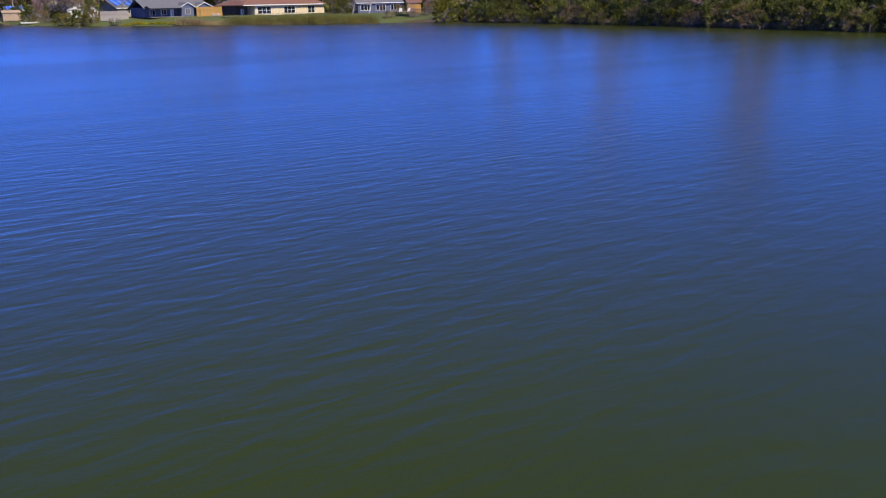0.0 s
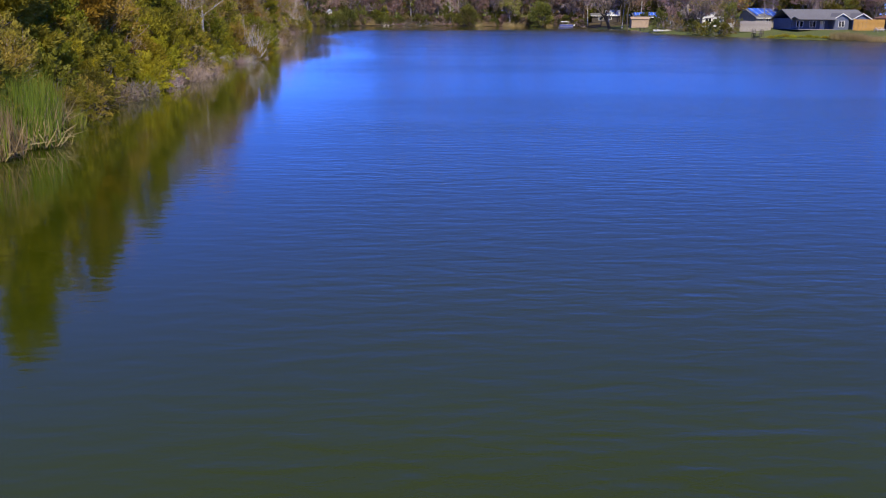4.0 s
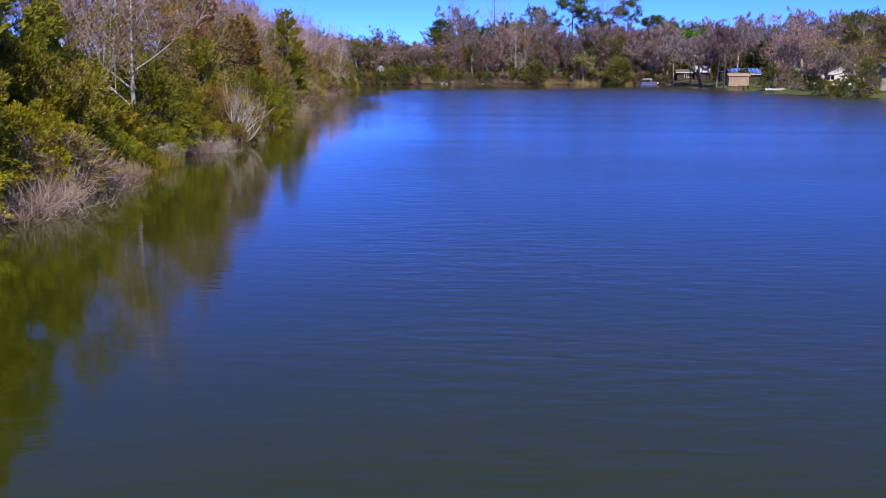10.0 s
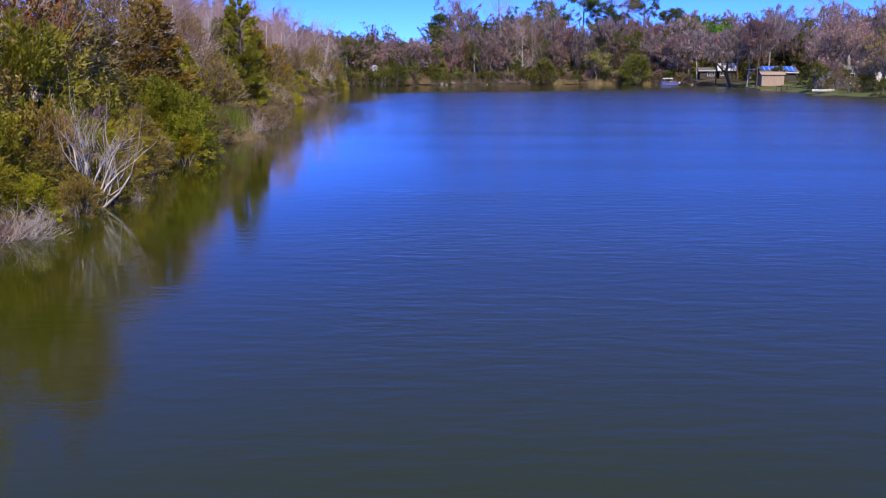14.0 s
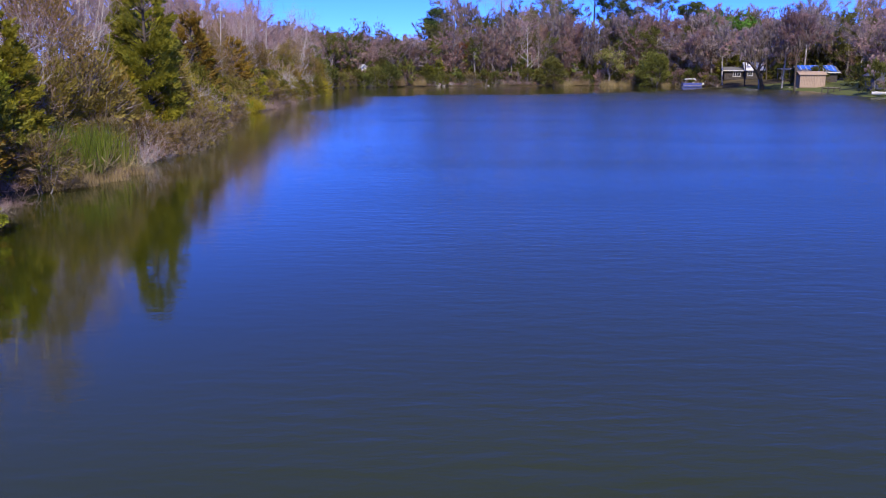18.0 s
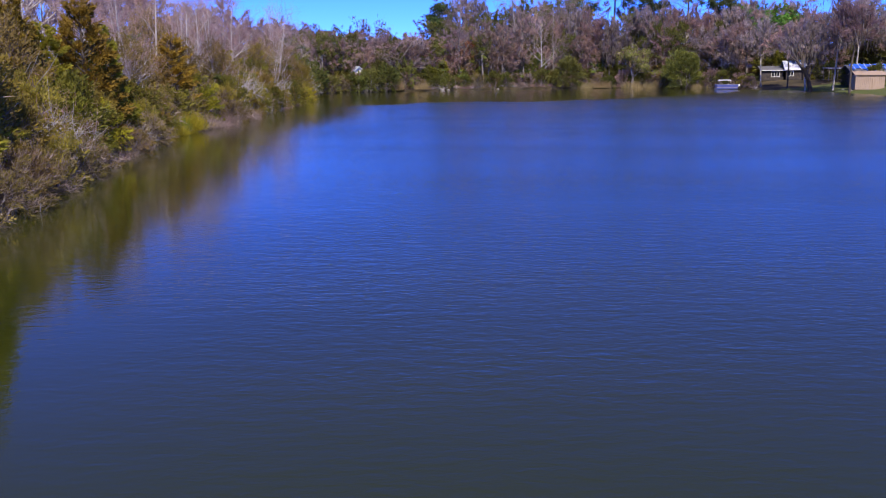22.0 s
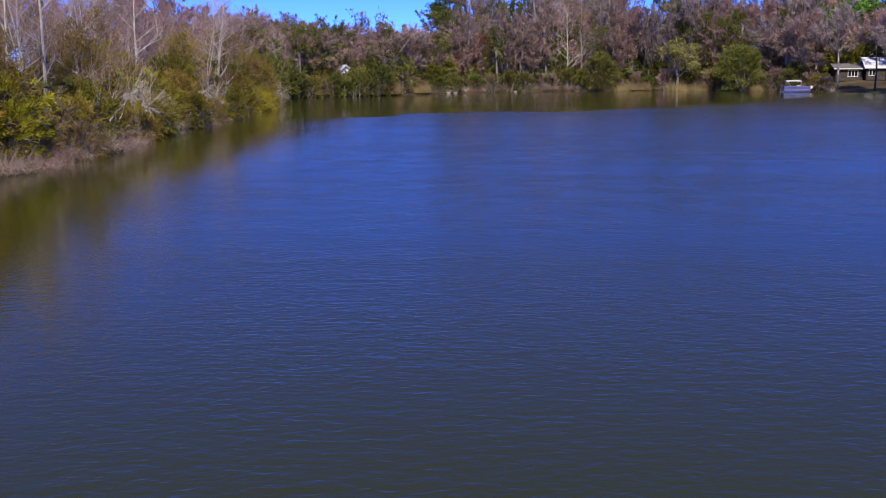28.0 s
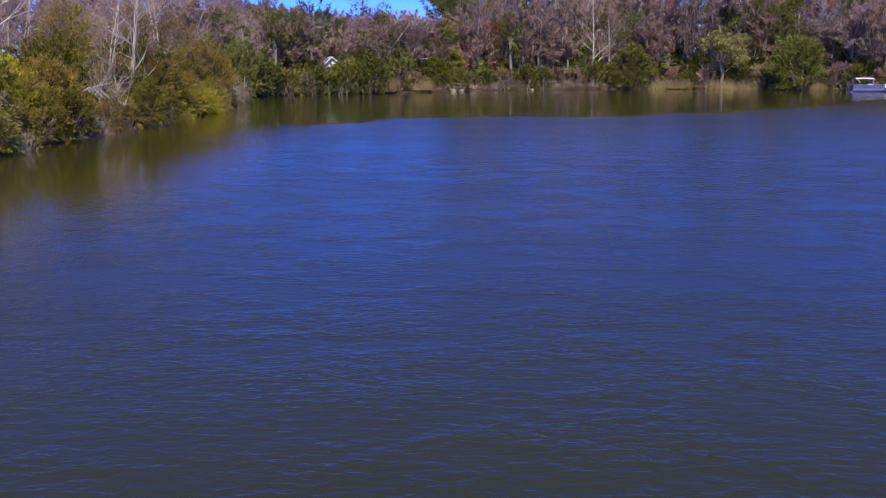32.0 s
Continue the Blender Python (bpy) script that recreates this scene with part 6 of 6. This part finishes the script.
def dock(length, width, label, rails=True):
    d = thing("wooden_dock", label, "dock", "docks on the shore")
    n = int(length / 0.17)
    for k in range(n):
        bevel_box("plank", (width, 0.15, 0.04), (0, -k * 0.17, 0.62), M_GREYWOOD, d, 0.006)
    for s in (-1, 1):
        bevel_box("stringer", (0.06, length, 0.16), (s * (width / 2 - 0.1), -length / 2 + 0.08, 0.51), M_DARKWOOD, d, 0.01)
        for k in range(int(length / 1.3) + 1):
            w = Wood()
            w.tube([(s * width / 2, -k * 1.3, -1.2), (s * width / 2, -k * 1.3, 1.35 if rails else 0.8)], [0.09, 0.08], 8)
            part("piling", w.mesh("piling", M_DARKWOOD), d)
        if rails:
            bevel_box("rail", (0.05, length, 0.1), (s * width / 2, -length / 2, 1.28), M_GREYWOOD, d, 0.01)
    return d


def picnic_table(mat):
    p = thing("picnic_table", "pale weathered picnic table on the grass", "table")
    for k in range(5):
        bevel_box("top_plank", (1.8, 0.14, 0.04), (0, (k - 2) * 0.15, 0.75), mat, p, 0.005)
    for s in (-1, 1):
        for k in range(2):
            bevel_box("bench_plank", (1.8, 0.13, 0.04), (0, s * (0.66 + 0.14 * k), 0.45), mat, p, 0.005)
        for q in (-1, 1):
            leg = bevel_box("leg", (0.07, 0.09, 0.92), (s * 0.65, q * 0.36, 0.37), mat, p, 0.006)
            leg.rotation_euler = (q * 0.5, 0, 0)
        bevel_box("cross_beam", (0.06, 1.6, 0.09), (s * 0.65, 0, 0.40), mat, p, 0.005)
    return p


def lawn_chair():
    c = thing("lawn_chair", "white slatted lawn chair by the water", "chair", "lawn chairs")
    for k in range(5):
        bevel_box("seat_slat", (0.56, 0.09, 0.02), (0, -0.25 + k * 0.11, 0.36 - 0.02 * k), M_WHITE, c, 0.004)
    for k in range(5):
        s = bevel_box("back_slat", (0.1, 0.02, 0.8), (-0.24 + k * 0.12, 0.36, 0.66), M_WHITE, c, 0.004)
        s.rotation_euler = (-0.35, 0, 0)
    for s in (-1, 1):
        bevel_box("arm", (0.12, 0.7, 0.025), (s * 0.34, 0, 0.58), M_WHITE, c, 0.005)
        for y in (-0.3, 0.25):
            bevel_box("leg", (0.05, 0.09, 0.57), (s * 0.3, y, 0.28), M_WHITE, c, 0.005)
    return c


def rock(seed, size):
    rng = np.random.default_rng(seed)
    bm = bmesh.new()
    bmesh.ops.create_icosphere(bm, subdivisions=3, radius=size)
    for v in bm.verts:
        v.co *= 1 + 0.28 * noise.noise(v.co * 1.6 / size + Vector((seed, 0, 0)))
        v.co.z *= 0.62
    me = bpy.data.meshes.new("rock")
    bm.to_mesh(me)
    bm.free()
    me.materials.append(M_ROCK)
    me.shade_smooth()
    return tagged(new("rock", me), "pale rounded rock at the waterline", "rock", "rocks on the shore")


def carport():
    """A low white roof on posts."""
    p = thing("carport", "open carport with a low white roof on thin posts", "carport")
    bevel_box("roof", (5.2, 4.6, 0.16), (0, 2.3, 2.45), M_METALROOF, p, 0.03)
    bevel_box("fascia", (5.24, 0.04, 0.22), (0, -0.03, 2.38), M_WHITE, p, 0.01)
    for x in (-2.4, -0.8, 0.8, 2.4):
        for y in (0.15, 4.4):
            bevel_box("post", (0.11, 0.11, 2.38), (x, y, 1.19), M_GREYWOOD, p, 0.01)
    return p


def utility_pole():
    p = thing("utility_pole", "grey wooden utility pole behind the houses", "pole")
    w = Wood()
    w.tube([(0, 0, -0.3), (0, 0, 9.0)], [0.15, 0.10], 8)
    part("pole", w.mesh("pole", M_GREYWOOD), p)
    bevel_box("cross_arm", (2.2, 0.1, 0.12), (0, 0, 8.4), M_GREYWOOD, p, 0.01)
    for x in (-0.95, -0.4, 0.4, 0.95):
        bevel_box("insulator", (0.08, 0.08, 0.16), (x, 0, 8.54), M_WHITE, p, 0.02)
    return p


stand(beige_house(), 116.5, 216, 10, -0.6)
grey = stand(grey_house(), 90.0, 223, 4)
grey.matrix_basis = grey.matrix_basis @ Matrix.Diagonal((0.96, 1, 0.84, 1))
stand(small_house("tarp_house", "low house whose roof is covered by a blue tarpaulin", 12, 9, 2.2, 1.8, M_GREYWOOD, M_SHINGLE_G, True, [(-3, 0.8, 1.2, 1.2, 2), (1, 0.8, 1.2, 1.2, 2)], tarp=True), 87, 242, 12)
stand(small_house("white_house", "white-walled house with brown roof behind a tree", 8, 8, 2.3, 1.7, M_WHITE, M_SHINGLE, False, [(-2.2, 0.9, 1.4, 1.2, 2), (2.0, 0.9, 1.4, 1.2, 2)]), 77.5, 256, -25)
stand(small_house("gable_house", "blue-grey gabled house with triple window and porch", 4.8, 8, 2.3, 1.4, M_BLUEGREY, M_SHINGLE_G, False, [(0.3, 0.8, 2.0, 1.2, 3)]), 69.4, 265, -15)
stand(small_house("porch_house", "white porch wing with grey roof", 5.4, 5, 2.1, 1.1, M_WHITE, M_SHINGLE_G, True, [(-1.5, 0.5, 2.0, 1.5, 3), (1.6, 0.5, 1.6, 1.5, 2)]), 74.8, 267, -15)
stand(small_house("tarp_garage", "low house with blue tarpaulin over its roof", 7.4, 7, 2.4, 1.1, M_DARKWOOD, M_SHINGLE_G, True, [(-1.6, 0.9, 1.4, 1.2, 2)], tarp=True), 73.2, 303.5, -8)
stand(board_shed("board_shed", "tan board shed with low roof", 4.8, 3.4, 2.5, M_TAN, M_TAN, M_TAN), 69.2, 296, -5)
stand(small_house("dark_cabin", "dark cabin with white metal roof", 3.8, 5, 2.3, 1.5, M_DARKWOOD, M_METALROOF, True, [(-1.0, 0.8, 1.0, 1.1, 2)]), 70.2, 333, -8)
stand(small_house("low_cabin", "low dark cabin with white fascia", 4.4, 5, 2.2, 0.7, M_DARKWOOD, M_SHINGLE_G, True, [(0.6, 0.8, 1.6, 1.1, 3)]), 65.9, 334.5, -8)
stand(small_house("screen_house", "dark lakeside house with white porch windows", 11, 8, 2.5, 1.6, M_BLUEGREY, M_SHINGLE_G, True, [(-3.6, 0.6, 2.4, 1.5, 3), (0.2, 0.6, 2.4, 1.5, 3), (3.8, 0.6, 2.2, 1.5, 3)]), 131.5, 198, -22)
stand(board_shed("orange_shed", "small orange-brown shed with gable roof", 3.2, 3.0, 2.3, M_ORANGE, M_SHINGLE, M_ORANGE), 132.5, 185, -28)
stand(small_house("boat_house", "small white shed glimpsed among trees", 1.9, 3, 3.55, 0.8, M_WHITE, M_METALROOF, False, []), -19.7, 323.5, 24)
stand(carport(), 74.0, 319.0, -8)
stand(board_fence(6.6, 2.2, M_ORANGE, "golden-brown board fence beside the house"), 95.6, 217.8, 2)
stand(board_fence(3.4, 1.7, M_ORANGE, "golden-brown board fence running down to the lawn"), 91.8, 214.6, 60)
stand(board_fence(6.4, 2.2, M_GREYWOOD, "weathered grey board fence along the lawn", 0.08), 76.6, 229.5, -14)
boat = pontoon_boat()
boat.matrix_basis = pose(53.6, 325.2, 0.0, 0, 0, -4) @ Matrix.Diagonal((0.9, 0.9, 0.85, 1))
c1 = stand(canoe(), 62.9, 253.2, 14, 0.02)
copy_thing(c1, pose(64.2, 255.0, gz(64.2, 255.0) + 0.02, 0, 0, 16))
stand(dock(3.2, 1.6, "small dark wooden dock with rails"), 73.6, 219.6, -35)
stand(dock(2.6, 1.4, "low wooden landing at the water", False), 65.6, 276, -70)
stand(dock(4.0, 3.4, "weathered landing with white chairs", False), 122.5, 173.5, -55)
stand(picnic_table(M_WHITE), 93.4, 209.5, 10)
stand(dock(3.6, 1.4, "pale wooden landing beside the reeds", False), 94.4, 200.5, -85)
ch = stand(lawn_chair(), 120.0, 172.6, 320, 0.62)
copy_thing(ch, pose(121.4, 171.4, gz(121.4, 171.4) + 0.62, 0, 0, 310))
for k, (x, y, s) in enumerate(((-3.2, 331.6, 0.45), (-2.0, 332.0, 0.35), (-5.2, 330.4, 0.3), (8.6, 336.2, 0.3), (66.4, 300, 0.3), (65.9, 295.5, 0.25))):
    r = rock(k + 3, s)
    r.matrix_basis = pose(x, y, max(gz(x, y), 0.0) + 0.05, 0, 0, 40 * k)
stand(utility_pole(), 97, 246, 20)

for depth in (4.5, 7.0):
    u = 0.0
    while u < cum[-1]:
        p, inland = along(u)
        u += RNG.uniform(1.4, 2.0)
        q = p + inland * depth * RNG.uniform(0.85, 1.15)
        if not settled(p[1], p[0]) and not (59 < q[0] < 77 and 314 < q[1] < 339):
            GROWTH.append((any_of(pick([(FDARK, 1), (FOLIVE, 2), (FTWIG, 1)])), pose(q[0], q[1], max(gz(q[0], q[1]), 0.0) - 0.5, 0, 0, RNG.uniform(0, 360)) @ Matrix.Scale(RNG.uniform(0.9, 1.2), 4)))
# trees that close the woods behind the far corner
for k in range(46):
    x = -46 + 3.4 * k
    put(any_of(pick([(WOODS, 3), (EVERGREEN, 2)])), x, 371 + RNG.uniform(0, 12), RNG.uniform(0.8, 1.0))
    for q in range(2):
        GROWTH.append((any_of(pick([(FDARK, 1), (FOLIVE, 1)])), pose(x + 1.7 * q, 366 + RNG.uniform(-3, 6), 0.8, 0, 0, RNG.uniform(0, 360)) @ Matrix.Scale(RNG.uniform(1.7, 2.3), 4)))


def thicket(plants):
    """Joins the leaves and twigs of many bushes into one mass."""
    top = thing("undergrowth", "dense olive and brown undergrowth inside the far woods", "undergrowth", kind="stuff")
    by_mat = {}
    for proto, m in plants:
        for ch in proto.children:
            if ch.name.split(".")[0] == "branch_frame":
                continue
            by_mat.setdefault(ch.data.materials[0].name, []).append((ch.data, np.array(m)))
    for nm in sorted(by_mat):
        V = []
        for data, m in by_mat[nm]:
            v = np.empty(len(data.vertices) * 3, np.float32)
            data.vertices.foreach_get("co", v)
            V.append(v.reshape(-1, 3) @ m[:3, :3].T + m[:3, 3])
        V = np.concatenate(V)
        me = bpy.data.meshes.new("leaf_mass")
        me.vertices.add(len(V))
        me.vertices.foreach_set("co", V.astype(np.float32).ravel())
        me.loops.add(len(V))
        me.loops.foreach_set("vertex_index", np.arange(len(V), dtype=np.int32))
        me.polygons.add(len(V) // 3)
        me.polygons.foreach_set("loop_start", np.arange(0, len(V), 3, dtype=np.int32))
        me.update()
        me.materials.append(bpy.data.materials[nm])
        part("leaf_mass", me, top, kind="stuff")


# lawn trees and reeds of the settled shore
for proto, x, y, s, tall in ((OAK[0], 73, 240, 0.8, 0.85), (HIGH[1], 65.2, 294.5, 1.1, 1.0), (HIGH[0], 65.7, 302.6, 0.95, 1.0), (HIGH[1], 62.6, 316.3, 0.9, 1.0), (LEAN[0], 62.3, 304.0, 1.0, 1.0), (HIGH[0], 63.4, 309.5, 0.8, 1.0), (HIGH[0], 73.4, 312.0, 1.05, 1.0), (FDARK[0], 56.8, 325.5, 0.95, 0.9), (BARE[2], 75.5, 287, 1.2, 1.2),
                             (HIGH[1], 56.6, 332.5, 0.95, 0.95), (HIGH[0], 60.4, 325.0, 0.85, 1.0), (HIGH[1], 72.0, 330.0, 1.0, 1.0), (OAK[3], 76, 278, 1.05, 1.0), (OAK[3], 75, 271, 0.9, 1.0), (FOLIVE[0], 63.6, 257.5, 1.4, 1.3), (FDARK[0], 69.0, 226.5, 1.0, 0.8), (FOLIVE[0], 68.2, 230, 1.3, 0.9), (FDARK[0], 67.2, 233, 1.1, 0.7), (FOLIVE[0], 66.0, 237, 1.2, 0.8), (LIGHT[0], 97.5, 262, 1.2, 1.2), (MAPLE[0], 84, 258, 0.9, 1.0), (OAK[0], 70.5, 247, 0.75, 0.9),
                             (FDARK[0], 69, 250, 1.0, 0.8), (FDARK[0], 71.8, 257.5, 0.9, 0.8), (FGREEN[0], 68.3, 246, 0.9, 0.8), (BARE[3], 80, 234, 1.1, 1.0), (BARE[3], 90, 231, 1.2, 1.0), (OAK[3], 101, 246, 0.8, 0.9), (BARE[2], 103.5, 216, 0.7, 0.7), (FYELLOW[0], 124.5, 203.5, 1.5, 1.3), (FYELLOW[0], 126.5, 206, 1.5, 1.5), (FYELLOW[0], 125.0, 209, 1.6, 1.6), (OAK[1], 69.6, 251.5, 0.55, 0.7), (FTWIG[0], 66.5, 256.5, 1.3, 1.2), (FTWIG[1], 67.6, 260.5, 1.4, 1.3), (FTWIG[0], 66.0, 249.0, 1.1, 1.1), (FOLIVE[0], 72.6, 233.5, 1.5, 1.5), (FTWIG[0], 71.0, 229.0, 1.2, 1.2), (BARE[3], 118.5, 177.5, 0.45, 0.5), (BARE[3], 124, 173.5, 0.5, 0.5), (FTWIG[0], 116.5, 172.5, 0.9, 0.8), (FTWIG[1], 120.5, 168.5, 0.9, 0.8), (FTWIG[0], 125.0, 169.0, 1.1, 1.0), (FTWIG[1], 127.5, 171.5, 1.2, 1.1), (FTWIG[0], 122.0, 176.0, 1.0, 0.9), (BARE[1], 114, 183, 0.6, 0.7), (FTWIG[1], 130, 165, 1.3, 1.2),
                             (OAK[3], 106, 236, 0.8, 0.9), (OAK[0], 120, 236, 1.0, 1.0), (OAK[3], 140, 226, 1.0, 1.0), (BARE[1], 121, 187, 0.8, 0.8), (BARE[3], 128, 181, 0.8, 0.8), (OAK[3], 146, 186, 0.9, 1.0), (OAK[0], 146, 204, 0.9, 0.9), (FDARK[0], 116, 152, 1.5, 1.0), (FDARK[0], 118, 156, 1.3, 0.9)):
    put(proto, x, y, s, tall=tall)
for k in range(34):
    u = k / 33
    put(REEDS[2], 90.5 + 17.0 * u + RNG.normal(0, 0.4), 192.5 - 26 * u + RNG.normal(0, 0.4), RNG.uniform(0.9, 1.15), tall=RNG.uniform(1.0, 1.25))
for k in range(12):
    u = k / 11
    put(REEDS[1], 82.5 + 7.5 * u + RNG.normal(0, 0.4), 203.5 - 11 * u + RNG.normal(0, 0.4), RNG.uniform(0.8, 1.05) * (1 - 0.35 * u), tall=RNG.uniform(0.8, 1.2))
for k in range(14):
    u = k / 13
    put(any_of(GRASS), 74.5 + 12 * u, 215.5 - 18 * u, RNG.uniform(0.6, 1.0), tall=0.7)
def deep(kind, x, y, size):
    GROWTH.append((any_of(kind), pose(x, y, max(gz(x, y), 0.0), 0, 0, RNG.uniform(0, 360)) @ Matrix.Scale(size, 4)))


for k in range(12):
    deep(FOLIVE, 70 + RNG.uniform(0, 12), 330 - 7.5 * k + RNG.normal(0, 1.5), RNG.uniform(1.2, 1.7))
for k in range(12):
    deep(FDARK, 88 + RNG.uniform(0, 8), 290 - 5 * k + RNG.normal(0, 1.5), RNG.uniform(1.3, 1.9))
for k in range(22):
    put(any_of(pick([(WOODS, 4), (EVERGREEN, 1)])), 84 + RNG.uniform(0, 10), 338 - 4.6 * k + RNG.normal(0, 1.5), RNG.uniform(0.8, 1.0))
for k in range(16):
    put(any_of(pick([(WOODS, 4), (EVERGREEN, 1)])), 97 + 3.2 * k, 252 - 2.2 * k + RNG.normal(0, 2), RNG.uniform(0.75, 0.95))
for k in range(14):
    deep(pick([(FDARK, 1), (FOLIVE, 1)]), 98 + 3.6 * k, 246 - 1.6 * k + RNG.uniform(0, 8), RNG.uniform(1.2, 1.8))
thicket(GROWTH)
